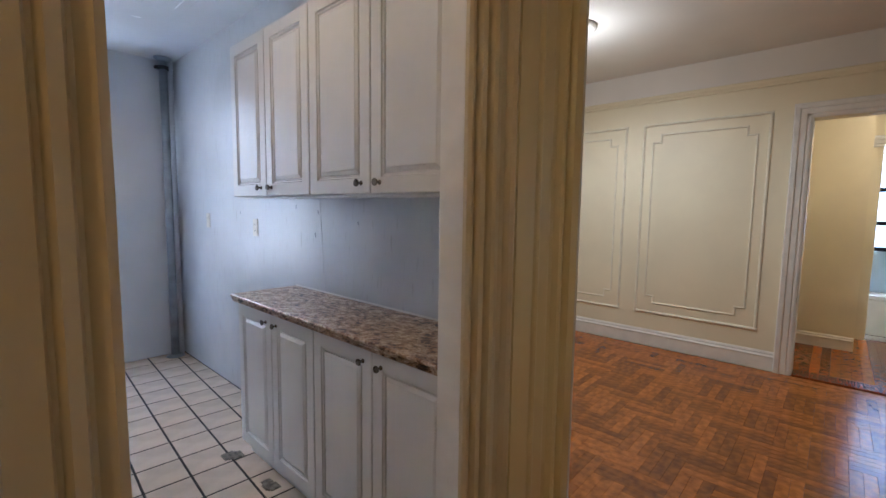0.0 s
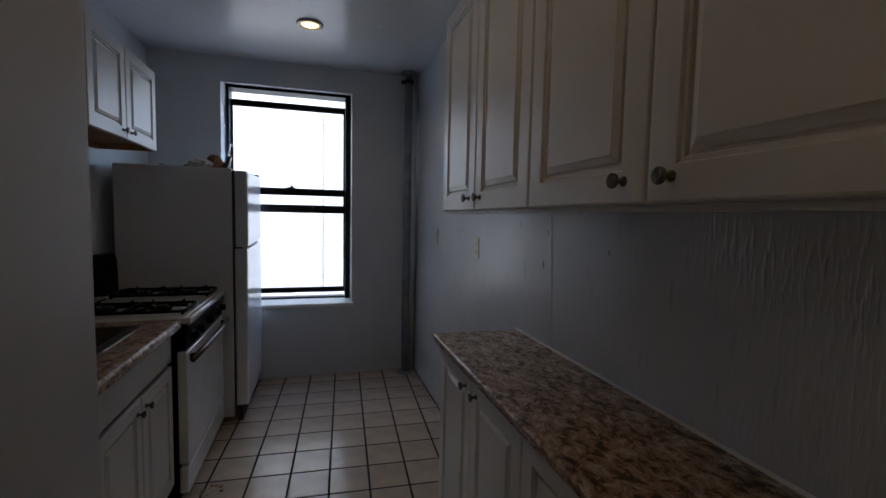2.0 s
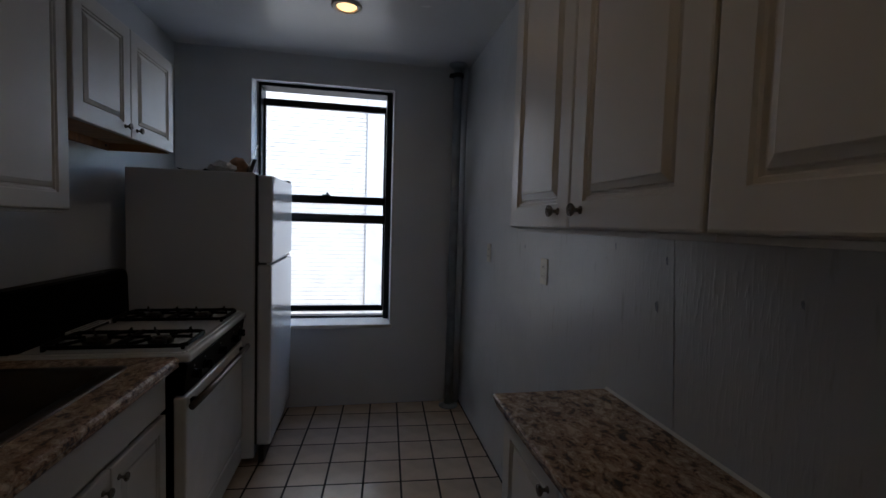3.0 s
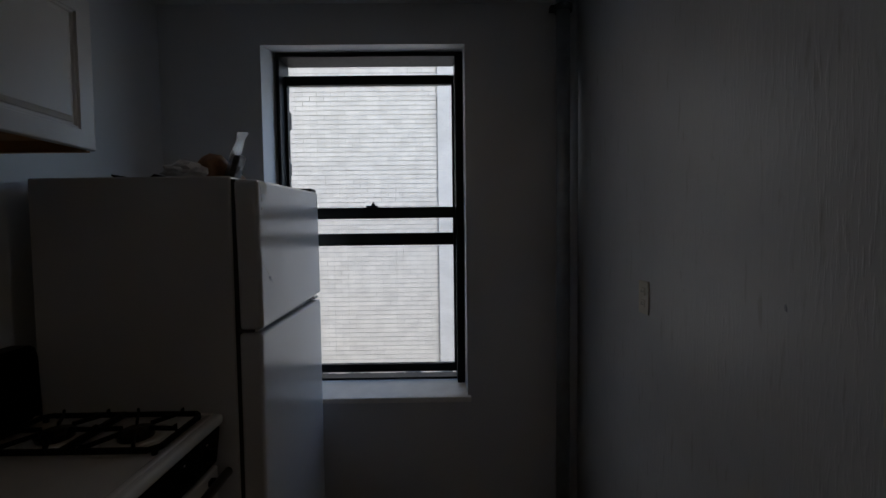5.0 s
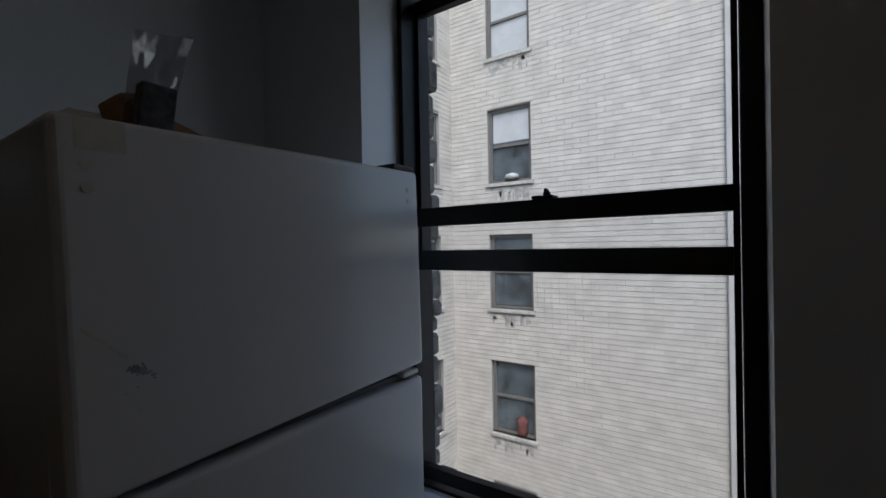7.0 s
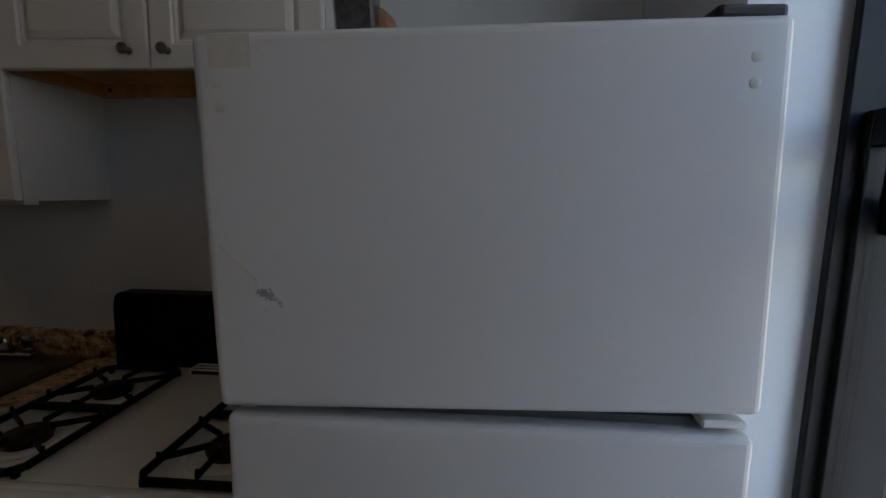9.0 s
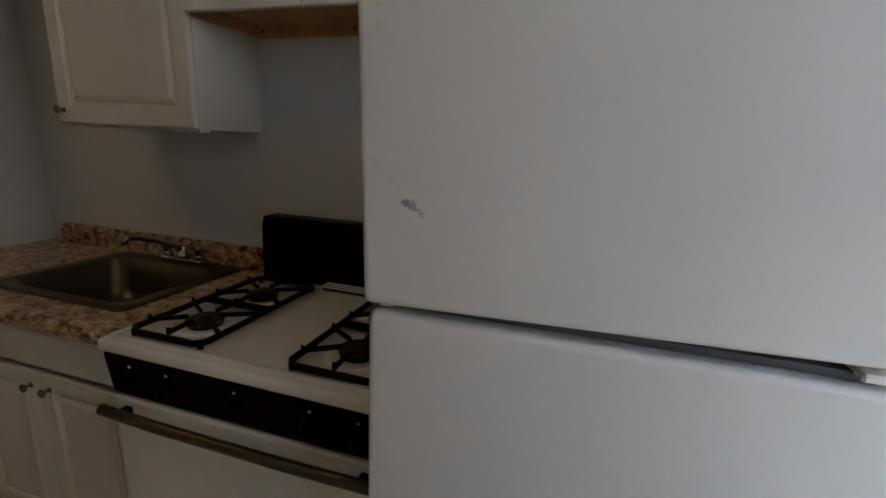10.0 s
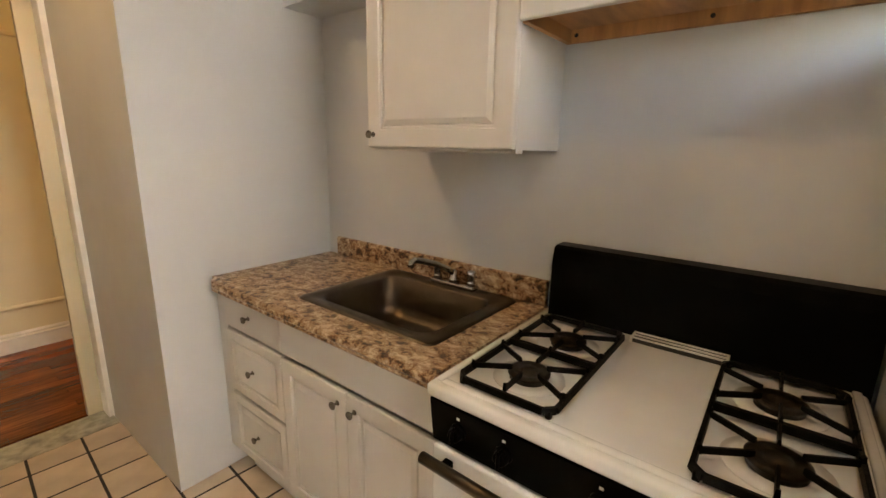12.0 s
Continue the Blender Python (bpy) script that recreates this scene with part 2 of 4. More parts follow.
def part(name, bm, mat, parent, label="", smooth=False):
    """One mesh, drawn in world coordinates, under a thing or a part."""
    org = ORG[parent.name]
    bmesh.ops.translate(bm, vec=-org, verts=bm.verts[:])
    o = new(name, mesh_of(name, bm, mat, smooth))
    o.parent = parent
    ORG[o.name] = org.copy()
    return tagged(o, label)


def structure(name, bm, mat, label, category="wall"):
    o = new(name, mesh_of(name, bm, mat))
    ORG[o.name] = Vector((0, 0, 0))
    return tagged(o, label, category, kind="structure")


def box(x0, y0, z0, x1, y1, z1, bevel=0.0, seg=2, bm=None):
    b = bmesh.new()
    bmesh.ops.create_cube(b, size=1)
    for v in b.verts:
        v.co = Vector(((x0 + x1) / 2 + v.co.x * (x1 - x0), (y0 + y1) / 2 + v.co.y * (y1 - y0), (z0 + z1) / 2 + v.co.z * (z1 - z0)))
    if bevel:
        bmesh.ops.bevel(b, geom=b.edges[:], offset=bevel, segments=seg, profile=0.5, affect="EDGES")
    if bm is None:
        return b
    return join(bm, b)


def join(bm, b):
    me = bpy.data.meshes.new("tmp")
    b.to_mesh(me)
    b.free()
    bm.from_mesh(me)
    bpy.data.meshes.remove(me)
    return bm


def prism(pts, axis, a, b, bm=None):
    """A profile drawn along an axis. pts: (y, z) along x, (x, z) along y, (x, y) along z."""
    bm = bm or bmesh.new()
    at = {"x": lambda p, s: (s, p[0], p[1]), "y": lambda p, s: (p[0], s, p[1]), "z": lambda p, s: (p[0], p[1], s)}[axis]
    lo = [bm.verts.new(at(p, a)) for p in pts]
    hi = [bm.verts.new(at(p, b)) for p in pts]
    n = len(pts)
    for i in range(n):
        bm.faces.new((lo[i], lo[(i + 1) % n], hi[(i + 1) % n], hi[i]))
    bm.faces.new(lo)
    bm.faces.new(hi)
    return bm


def lathe(profile, place, axis=(0, 0, 1), seg=20, bm=None):
    """profile: (radius, height) pairs turned about an axis through place."""
    bm = bm or bmesh.new()
    q = Vector((0, 0, 1)).rotation_difference(Vector(axis).normalized())
    rings = []
    for r, h in profile:
        rings.append([bm.verts.new(Vector(place) + q @ Vector((r * math.cos(k * math.tau / seg), r * math.sin(k * math.tau / seg), h))) for k in range(seg)])
    for a, b in zip(rings, rings[1:]):
        for k in range(seg):
            bm.faces.new((a[k], a[(k + 1) % seg], b[(k + 1) % seg], b[k]))
    bm.faces.new(rings[0])
    bm.faces.new(rings[-1])
    return bm


def tube(points, radius, seg=10, bm=None, flat=1.0):
    """A round bar through the points."""
    bm = bm or bmesh.new()
    pts = [Vector(p) for p in points]
    rings = []
    for i, p in enumerate(pts):
        d = (pts[min(i + 1, len(pts) - 1)] - pts[max(i - 1, 0)]).normalized()
        u = d.cross(Vector((0, 0, 1)))
        u = Vector((1, 0, 0)) if u.length < 0.05 else u.normalized()
        w = u.cross(d)
        rings.append([bm.verts.new(p + radius * (math.cos(k * math.tau / seg) * u + flat * math.sin(k * math.tau / seg) * w)) for k in range(seg)])
    for a, b in zip(rings, rings[1:]):
        for k in range(seg):
            bm.faces.new((a[k], a[(k + 1) % seg], b[(k + 1) % seg], b[k]))
    bm.faces.new(rings[0])
    bm.faces.new(rings[-1])
    return bm


def raised_panel(x, side, y0, y1, z0, z1, thick=0.019, rail=0.056, panel=True):
    """A routed door or drawer front in the plane x, facing side (+1 or -1)."""
    bm = bmesh.new()
    steps = [(0, -thick), (0, -0.005), (0.0015, -0.0015), (0.005, 0)]
    if panel:
        steps += [(rail, 0), (rail + 0.003, -0.006), (rail + 0.009, -0.006), (rail + 0.012, -0.012), (rail + 0.017, -0.012), (rail + 0.019, -0.007), (rail + 0.030, -0.002), (rail + 0.033, 0)]
    else:
        steps += [(0.012, 0)]
    rings = []
    for o, d in steps:
        c = [(y0 + o, z0 + o), (y1 - o, z0 + o), (y1 - o, z1 - o), (y0 + o, z1 - o)]
        rings.append([bm.verts.new((x + side * d, a, b)) for a, b in c])
    for a, b in zip(rings, rings[1:]):
        for k in range(4):
            bm.faces.new((a[k], a[(k + 1) % 4], b[(k + 1) % 4], b[k]))
    bm.faces.new(rings[0])
    bm.faces.new(rings[-1])
    return bm


def knob(x, side, y, z, parent):
    prof = [(0.009, 0), (0.009, 0.002), (0.005, 0.004), (0.0045, 0.012), (0.009, 0.016), (0.0125, 0.019), (0.0138, 0.022), (0.0132, 0.0248), (0.0112, 0.0256), (0.0102, 0.0232), (0.0086, 0.0232), (0.0080, 0.0258), (0.0062, 0.0262), (0.0050, 0.0238), (0.0036, 0.0240), (0.0030, 0.0265), (0.0008, 0.027)]
    part("knob", lathe(prof, (x, y, z), (side, 0, 0), 16), M_KNOB, parent, "small round nickel knob", True)


# ---- large structure: kitchen shell ----
KC = 2.655     # kitchen ceiling
LC = 2.785     # living room and hall ceiling
WX0, WX1, WZ0, WZ1 = -1.61, -0.577, 0.64, 2.452   # window opening

b = bmesh.new()
box(-2.30, 0, -0.1, WX0, 0.34, 2.9, bm=b)
box(WX1, 0, -0.1, 0.14, 0.34, 2.9, bm=b)
box(WX0, 0, -0.1, WX1, 0.34, WZ0 - 0.03, bm=b)
prism([(0, WZ1), (0.17, WZ1 + 0.036), (0.34, WZ1 + 0.045), (0.34, 2.9), (0, 2.9)], "x", WX0, WX1, b)
structure("wall_north", b, M_WALL, "white painted kitchen wall with the window opening")
structure("wall_east", box(0, -3.73, -0.1, 0.12, 0, 2.9), M_STREAK, "white kitchen wall with runs and wrinkles in the paint")
structure("wall_west", box(-2.30, -2.88, -0.1, -2.12, 0, 2.9), M_WALL, "plain off-white wall behind the cooker and sink")
structure("wall_stub", box(-2.30, -3.83, -0.1, -1.293, -2.88, 2.9), M_WALL, "white wall block between sink counter and kitchen door")
structure("wall_soffit", box(-2.12, -2.88, 2.03, -1.92, -2.26, KC), M_WALL, "boxed-in white soffit in the corner above the counter")
b = bmesh.new()
box(-1.293, -3.83, 2.12, -0.44, -3.73, 2.9, bm=b)
box(-0.44, -3.815, -0.1, 0.12, -3.73, 2.9, bm=b)
structure("wall_door", b, M_CREAM, "wall with the opening between hall and kitchen")
structure("ceiling_kitchen", box(-2.12, -3.73, KC, 0, 0, KC + 0.12), M_CEIL, "glossy white kitchen ceiling", "ceiling")
b = box(-0.345, -1.52, KC - 0.006, -0.285, -1.27, KC + 0.001, 0.003, 1)
structure("trim_ceiling", b, M_CEIL, "painted patch strip on the kitchen ceiling", "trim")

# living room, hall and the passage beyond
LX = 3.385
structure("wall_hall_south", box(-3.0, -5.25, -0.1, 0.2, -5.13, 2.95), M_CREAM, "cream wall of the hall")
structure("wall_hall_west", box(-3.12, -5.25, -0.1, -3.0, -3.7, 2.95), M_CREAM, "cream end wall of the hall")
structure("wall_hall_north", box(-3.0, -3.83, -0.1, -2.30, -3.70, 2.95), M_CREAM, "cream hall wall")
structure("wall_living_corner", box(0.08, -6.6, -0.1, 0.2, -5.25, 2.95), M_CREAM, "cream living room wall")
structure("wall_living_south", box(0.2, -6.72, -0.1, LX + 0.14, -6.6, 2.95), M_CREAM, "cream living room wall")
structure("wall_living_north", box(0.12, -0.9, -0.1, LX + 0.14, -0.78, 2.95), M_CREAM, "cream living room wall")
structure("wall_living_west", box(0.12, -3.73, -0.1, 0.16, -0.9, 2.95), M_CREAM, "cream back of the kitchen wall")
b = bmesh.new()
box(LX, -4.32, -0.1, LX + 0.14, -0.9, 2.95, bm=b)
box(LX, -6.6, -0.1, LX + 0.14, -5.22, 2.95, bm=b)
box(LX, -5.22, 2.165, LX + 0.14, -4.32, 2.95, bm=b)
structure("wall_living_east", b, M_CREAM, "cream panelled living room wall with a doorway")
structure("wall_frieze", box(LX - 0.004, -6.6, 2.535, LX - 0.0005, -0.9, LC), M_LRCEIL, "white frieze above the picture rail")
b = bmesh.new()
box(-3.0, -5.13, LC, 0.08, -3.83, LC + 0.12, bm=b)
box(0.08, -6.6, LC, LX, -0.9, LC + 0.12, bm=b)
structure("ceiling_living", b, M_LRCEIL, "off-white living room and hall ceiling", "ceiling")
structure("wall_passage_north", box(LX + 0.14, -4.10, -0.1, 6.2, -3.98, 2.6), M_CREAM, "cream wall of the passage")
structure("wall_passage_block", box(4.65, -4.74, -0.1, 5.3, -4.10, 2.6), M_CREAM, "cream wall corner in the passage")
structure("wall_passage_south", box(LX + 0.14, -5.9, -0.1, 6.2, -5.78, 2.6), M_CREAM, "cream wall of the passage")
b = bmesh.new()
box(5.3, -4.846, -0.1, 5.42, -4.10, 2.6, bm=b)
box(5.3, -5.78, -0.1, 5.42, -5.60, 2.6, bm=b)
box(5.3, -5.60, 2.16, 5.42, -4.846, 2.6, bm=b)
structure("wall_bathroom_door", b, M_CREAM, "cream wall with the bathroom doorway")
b = bmesh.new()
box(6.0, -5.78, -0.1, 6.14, -4.10, 0.95, bm=b)
box(6.0, -5.78, 2.25, 6.14, -4.10, 2.6, bm=b)
box(6.0, -4.78, 0.95, 6.14, -4.10, 2.25, bm=b)
box(6.0, -5.78, 0.95, 6.14, -5.62, 2.25, bm=b)
structure("wall_bathroom", b, M_BLUE, "pale blue bathroom wall with a window")
structure("ceiling_passage", box(LX + 0.14, -5.78, 2.5, 6.0, -4.10, 2.6), M_LRCEIL, "white passage ceiling", "ceiling")
b = bmesh.new()
box(-3.0, -5.13, -0.12, 0.08, -3.83, -0.012, bm=b)
box(0.08, -6.6, -0.12, LX, -0.9, -0.012, bm=b)
box(LX, -5.78, -0.12, 6.0, -4.10, -0.012, bm=b)
FLOOR_L = structure("floor_living", b, M_WOODG, "dark gaps beneath the varnished wood floor", "floor")
FLOOR_K = structure("floor_kitchen", box(-2.12, -3.64, -0.12, 0, 0, -0.0012), M_GROUT, "ceramic tile floor with dark grout joints", "floor")
structure("door_saddle", box(-1.29, -3.83, -0.1, -0.455, -3.64, 0.004, 0.003, 1), M_MARBLE, "worn grey-green marble door saddle", "threshold")


def moulding_profile(w, proud):
    """Half of an old fluted casing: (across, out) pairs from the opening outwards."""
    return [(0, 0), (0, proud * 0.55), (0.012, proud * 0.62), (0.02, proud * 0.5), (0.030, proud * 0.35), (0.036, proud * 0.35), (0.042, proud * 0.66), (0.058, proud * 0.72), (0.066, proud * 0.45), (0.072, proud * 0.45), (0.076, proud * 0.62),
            (w * 0.62, proud * 0.62), (w * 0.66, proud * 0.8), (w * 0.8, proud), (w * 0.93, proud), (w, proud * 0.8), (w, 0)]


# kitchen door: jambs, casings
b = box(-0.455, -3.815, 0, -0.44, -3.73, 2.12, 0.003, 2)
structure("door_jamb", b, M_TRIM, "chipped white painted door jamb", "door frame")
b = box(-1.293, -3.83, 0, -1.268, -3.73, 2.12, 0.002, 1)
structure("door_jamb_west", b, M_TRIM, "white painted door jamb", "door frame")
structure("door_head", box(-1.268, -3.83, 2.10, -0.455, -3.73, 2.12), M_TRIM, "white painted door head", "door frame")
EAST = [(-0.455, 0.008), (-0.447, 0.014), (-0.437, 0.014), (-0.430, 0.006), (-0.424, 0.006), (-0.418, 0.020), (-0.406, 0.024), (-0.398, 0.018), (-0.396, 0.012), (-0.385, 0.012), (-0.378, 0.026), (-0.368, 0.030), (-0.358, 0.026), (-0.350, 0.020), (-0.318, 0.012), (-0.300, 0.014), (-0.292, 0.026), (-0.283, 0.032), (-0.274, 0.030), (-0.268, 0.020)]
structure("trim_casing_east", prism([(-0.455, -3.815), *[(x, -3.815 - 1.4 * o) for x, o in EAST], (-0.268, -3.815)], "z", 0, 2.27), M_OLDTRIM, "fluted cream gloss door casing", "trim")
b = prism([(-1.268 + 0.066 - u, -3.83 - o) for u, o in moulding_profile(0.19, 0.07)], "z", 0, 2.27)
structure("trim_casing_west", b, M_OLDTRIM, "fluted cream gloss door casing", "trim")
b = prism([(-3.83 - o, 2.105 + u) for u, o in moulding_profile(0.165, 0.034)], "x", -1.215, -0.456)
structure("trim_casing_head", b, M_OLDTRIM, "fluted cream gloss door casing over the opening", "trim")
# end of the wall towards the living room
CORNER = [(-0.268, 0.018), (-0.262, 0.020), (-0.258, 0.034), (-0.160, 0.034), (-0.154, 0.026), (-0.146, 0.024), (-0.140, 0.034), (-0.134, 0.038), (-0.122, 0.034), (-0.070, 0.034), (-0.064, 0.022), (-0.020, 0.014), (-0.006, 0.018), (0.004, 0.034), (0.014, 0.038), (0.024, 0.034), (0.028, 0.022), (0.066, 0.020), (0.074, 0.040), (0.110, 0.046), (0.118, 0.042)]
structure("trim_casing_living", prism([(-0.268, -3.815), *[(x, -3.815 - 1.15 * o) for x, o in CORNER], (0.118, -3.815)], "z", 0, LC), M_YELTRIM, "fluted yellowed cream casing at the corner of the living room", "trim")
structure("trim_corner_bead", box(0.118, -3.866, 0, 0.134, -3.735, LC, 0.003, 1), M_TRIM, "white painted corner edge of the casing", "trim")

def baseboard(name, axis, at, side, a, b_, h=0.17):
    p = [(at, 0), (at + side * 0.018, 0), (at + side * 0.018, h * 0.68), (at + side * 0.024, h * 0.7), (at + side * 0.024, h * 0.76), (at + side * 0.014, h * 0.82), (at + side * 0.014, h * 0.9), (at + side * 0.006, h), (at, h)]
    structure(name, prism(p, axis, a, b_), M_TRIM, "white painted stepped baseboard", "baseboard")


baseboard("baseboard_living", "y", LX, -1, -4.205, -0.9)
baseboard("baseboard_hall", "x", -5.13, 1, -3.0, 0.08, 0.14)
baseboard("baseboard_passage", "y", 4.65, -1, -4.74, -4.10, 0.14)
p = [(-5.13, 0.30), (-5.118, 0.305), (-5.112, 0.318), (-5.118, 0.33), (-5.13, 0.335)]
structure("trim_hall_rail", prism(p, "x", -3.0, 0.08), M_CREAM, "thin cream moulding along the hall wall", "trim")
p = [(-5.13, 2.10), (-5.118, 2.105), (-5.112, 2.118), (-5.118, 2.13), (-5.13, 2.135)]
structure("trim_hall_rail_top", prism(p, "x", -3.0, 0.08), M_CREAM, "thin cream moulding high on the hall wall", "trim")
p = [(LX, 2.47), (LX - 0.012, 2.475), (LX - 0.012, 2.495), (LX - 0.022, 2.505), (LX - 0.028, 2.525), (LX - 0.018, 2.535), (LX, 2.535)]
structure("trim_picture_rail", prism(p, "y", -6.6, -0.9), M_CREAM, "cream picture rail below the frieze", "trim")


def wall_bead(bm, pts, r=0.012):
    """A half-round moulding round a closed loop of (y, z) on the living room wall."""
    n = len(pts)
    for i in range(n):
        (ya, za), (yb, zb) = pts[i], pts[(i + 1) % n]
        if abs(ya - yb) < 1e-6:
            lo, hi = min(za, zb) - r, max(za, zb) + r
            prism([(LX, ya - r), (LX - r * 0.8, ya - r * 0.6), (LX - r * 1.1, ya), (LX - r * 0.8, ya + r * 0.6), (LX, ya + r)], "z", lo, hi, bm)
        else:
            lo, hi = min(ya, yb) - r, max(ya, yb) + r
            prism([(LX, za - r), (LX - r * 0.8, za - r * 0.6), (LX - r * 1.1, za), (LX - r * 0.8, za + r * 0.6), (LX, za + r)], "y", lo, hi, bm)


def wall_panel(y0, y1):
    t = thing("wall_panel", (LX, (y0 + y1) / 2, 0.35), "cream panel moulding with notched inner frame on the wall", "wall moulding", "living room wall panels", "structure")
    b = bmesh.new()
    z0, z1 = 0.35, 2.25
    wall_bead(b, [(y0, z0), (y1, z0), (y1, z1), (y0, z1)], 0.014)
    part("outer_frame", b, M_BEAD, t)
    b = bmesh.new()
    a0, a1, c0, c1, k = y0 + 0.09, y1 - 0.09, z0 + 0.10, z1 - 0.10, 0.075
    wall_bead(b, [(a0 + k, c0), (a1 - k, c0), (a1 - k, c0 + k), (a1, c0 + k), (a1, c1 - k), (a1 - k, c1 - k), (a1 - k, c1), (a0 + k, c1), (a0 + k, c1 - k), (a0, c1 - k), (a0, c0 + k), (a0 + k, c0 + k)], 0.009)
    part("inner_frame", b, M_BEAD, t)


wall_panel(-4.055, -3.015)
wall_panel(-2.835, -1.80)
# living room doorway
DW = [(0, 0), (0, 0.016), (0.012, 0.02), (0.03, 0.02), (0.036, 0.028), (0.075, 0.03), (0.08, 0.04), (0.112, 0.044), (0.12, 0.036), (0.12, 0)]
structure("trim_doorway_side", prism([(LX - o, -4.325 + u) for u, o in DW], "z", 0, 2.29), M_TRIM, "white stepped door casing", "trim")
structure("trim_doorway_side_south", prism([(LX - o, -5.215 - u) for u, o in DW], "z", 0, 2.29), M_TRIM, "white stepped door casing", "trim")
structure("trim_doorway_head", prism([(LX - o, 2.17 + u) for u, o in DW], "y", -5.335, -4.205), M_TRIM, "white stepped door casing", "trim")
structure("trim_doorway_jamb", box(LX - 0.01, -4.335, 0, LX + 0.15, -4.32, 2.165), M_TRIM, "white door jamb", "door frame")
structure("trim_doorway_saddle", box(LX - 0.02, -5.2, -0.02, LX + 0.16, -4.335, 0.012, 0.004, 1), M_WOODH, "dark wooden door saddle", "threshold")

# ---- window ----
win = thing("window_1", ((WX0 + WX1) / 2, 0.22, WZ0), "black aluminium sash window, both sashes part open", "window", kind="structure")
FX0, FX1, FZ0, FZ1 = WX0 + 0.012, WX1 - 0.012, WZ0 + 0.005, WZ1 + 0.032
b = bmesh.new()
box(FX0, 0.17, FZ0, FX0 + 0.018, 0.33, FZ1, 0.003, 1, b)
box(FX1 - 0.032, 0.17, FZ0, WX1 - 0.0015, 0.33, FZ1, 0.003, 1, b)
box(FX0 + 0.018, 0.17, FZ1 - 0.024, FX1 - 0.032, 0.33, FZ1, 0.003, 1, b)
box(FX0 + 0.018, 0.24, FZ0, FX1 - 0.032, 0.33, FZ0 + 0.012, 0.003, 1, b)
part("window_frame", b, M_BLACKAL, win)


def sash(y, z0, z1, bottom, top, stile, name):
    x0, x1 = FX0 + 0.020, FX1 - 0.034
    b = bmesh.new()
    box(x0, y - 0.016, z0, x0 + stile, y + 0.016, z1, 0.002, 1, b)
    box(x1 - stile, y - 0.016, z0, x1, y + 0.016, z1, 0.002, 1, b)
    box(x0 + stile, y - 0.016, z0, x1 - stile, y + 0.016, z0 + bottom, 0.002, 1, b)
    box(x0 + stile, y - 0.016, z1 - top, x1 - stile, y + 0.016, z1, 0.002, 1, b)
    s = part(name, b, M_BLACKAL, win)
    g = part("pane", box(x0 + stile, y - 0.003, z0 + bottom, x1 - stile, y + 0.003, z1 - top), M_GLASS, s, "clear slightly dusty glass pane")
    g.visible_shadow = False
    return s


inner = sash(0.215, 0.705, 1.640, 0.045, 0.062, 0.014, "lower_sash")
outer = sash(0.262, 1.425, 2.385, 0.070, 0.052, 0.014, "upper_sash")
b = box(-1.125, 0.19, 1.640, -1.06, 0.24, 1.650, 0.003, 1)
lathe([(0.011, 0), (0.011, 0.010), (0.006, 0.014)], (-1.085, 0.212, 1.649), bm=b)
box(-1.09, 0.20, 1.655, -1.082, 0.225, 1.670, 0.002, 1, b)
part("sash_lock", b, M_BLACKAL, inner)
b = box(WX0 - 0.005, -0.022, WZ0 - 0.030, WX1 + 0.018, 0.24, WZ0, 0.006, 2)
part("window_sill", b, M_TRIM, win, "white painted sill")
b = bmesh.new()
rnd = random.Random(4)
z = WZ0
while z < WZ1 - 0.08:
    h = rnd.uniform(0.05, 0.13)
    d = rnd.uniform(0.0, 0.028)
    box(WX0 - 0.06, 0.345, z, FX0 - 0.022 + d, 0.42, z + h - 0.008, 0.012, 1, b)
    z += h
structure("wall_window_edge", b, M_ROUGH, "rough masonry edge outside the window", "wall")
b = bmesh.new()
x = WX0
while x < WX1:
    w = rnd.uniform(0.03, 0.09)
    box(x, 0.342, WZ0 - 0.05, x + w - 0.003, 0.41, WZ0 + rnd.uniform(-0.012, 0.012), 0.008, 1, b)
    x += w
structure("wall_window_ledge", b, M_ROUGH, "rough masonry ledge outside the window", "wall")

# bathroom window seen through the passage
bw = thing("window_2", (6.05, -5.2, 0.95), "black framed bathroom sash window in a blue wall", "window", kind="structure")
b = bmesh.new()
for z0, z1 in ((0.95, 1.0), (1.26, 1.31), (1.66, 1.71), (2.2, 2.25)):
    box(6.03, -5.62, z0, 6.08, -4.78, z1, 0.003, 1, b)
for y0, y1 in ((-5.62, -5.57), (-4.83, -4.78)):
    box(6.03, y0, 1.0, 6.08, y1, 2.2, 0.003, 1, b)
part("window_frame", b, M_BLACKAL, bw)
g = part("pane", box(6.053, -5.57, 1.0, 6.058, -4.83, 2.2), M_GLASS, bw)
g.visible_shadow = False
structure("trim_bathroom_head", prism([(5.3 - o, 2.11 + u) for u, o in DW], "y", -5.70, -4.76), M_TRIM, "white stepped casing over the bathroom door", "trim")
tub = thing("bathtub", (5.75, -5.2, 0.0), "white enamel bathtub side below the window", "bathtub")
b = prism([(5.65, 0.0), (5.65, 0.40), (5.63, 0.42), (5.63, 0.46), (5.69, 0.46), (5.71, 0.42), (5.74, 0.15), (5.92, 0.15), (5.95, 0.46), (5.995, 0.46), (5.995, 0.0)], "y", -5.77, -4.75)
part("tub_body", b, M_ENAMEL, tub)

# ---- courtyard: the building across ----
FY, STOREY = 7.17, 2.62
facade = thing("apartment_building", (-3.3, FY, -9.0), "pale painted brick apartment building across the courtyard", "building", kind="structure")
WINS = [(-4.94, -3.97, 2.80 + STOREY * k, 4.35 + STOREY * k) for k in range(-4, 3)]


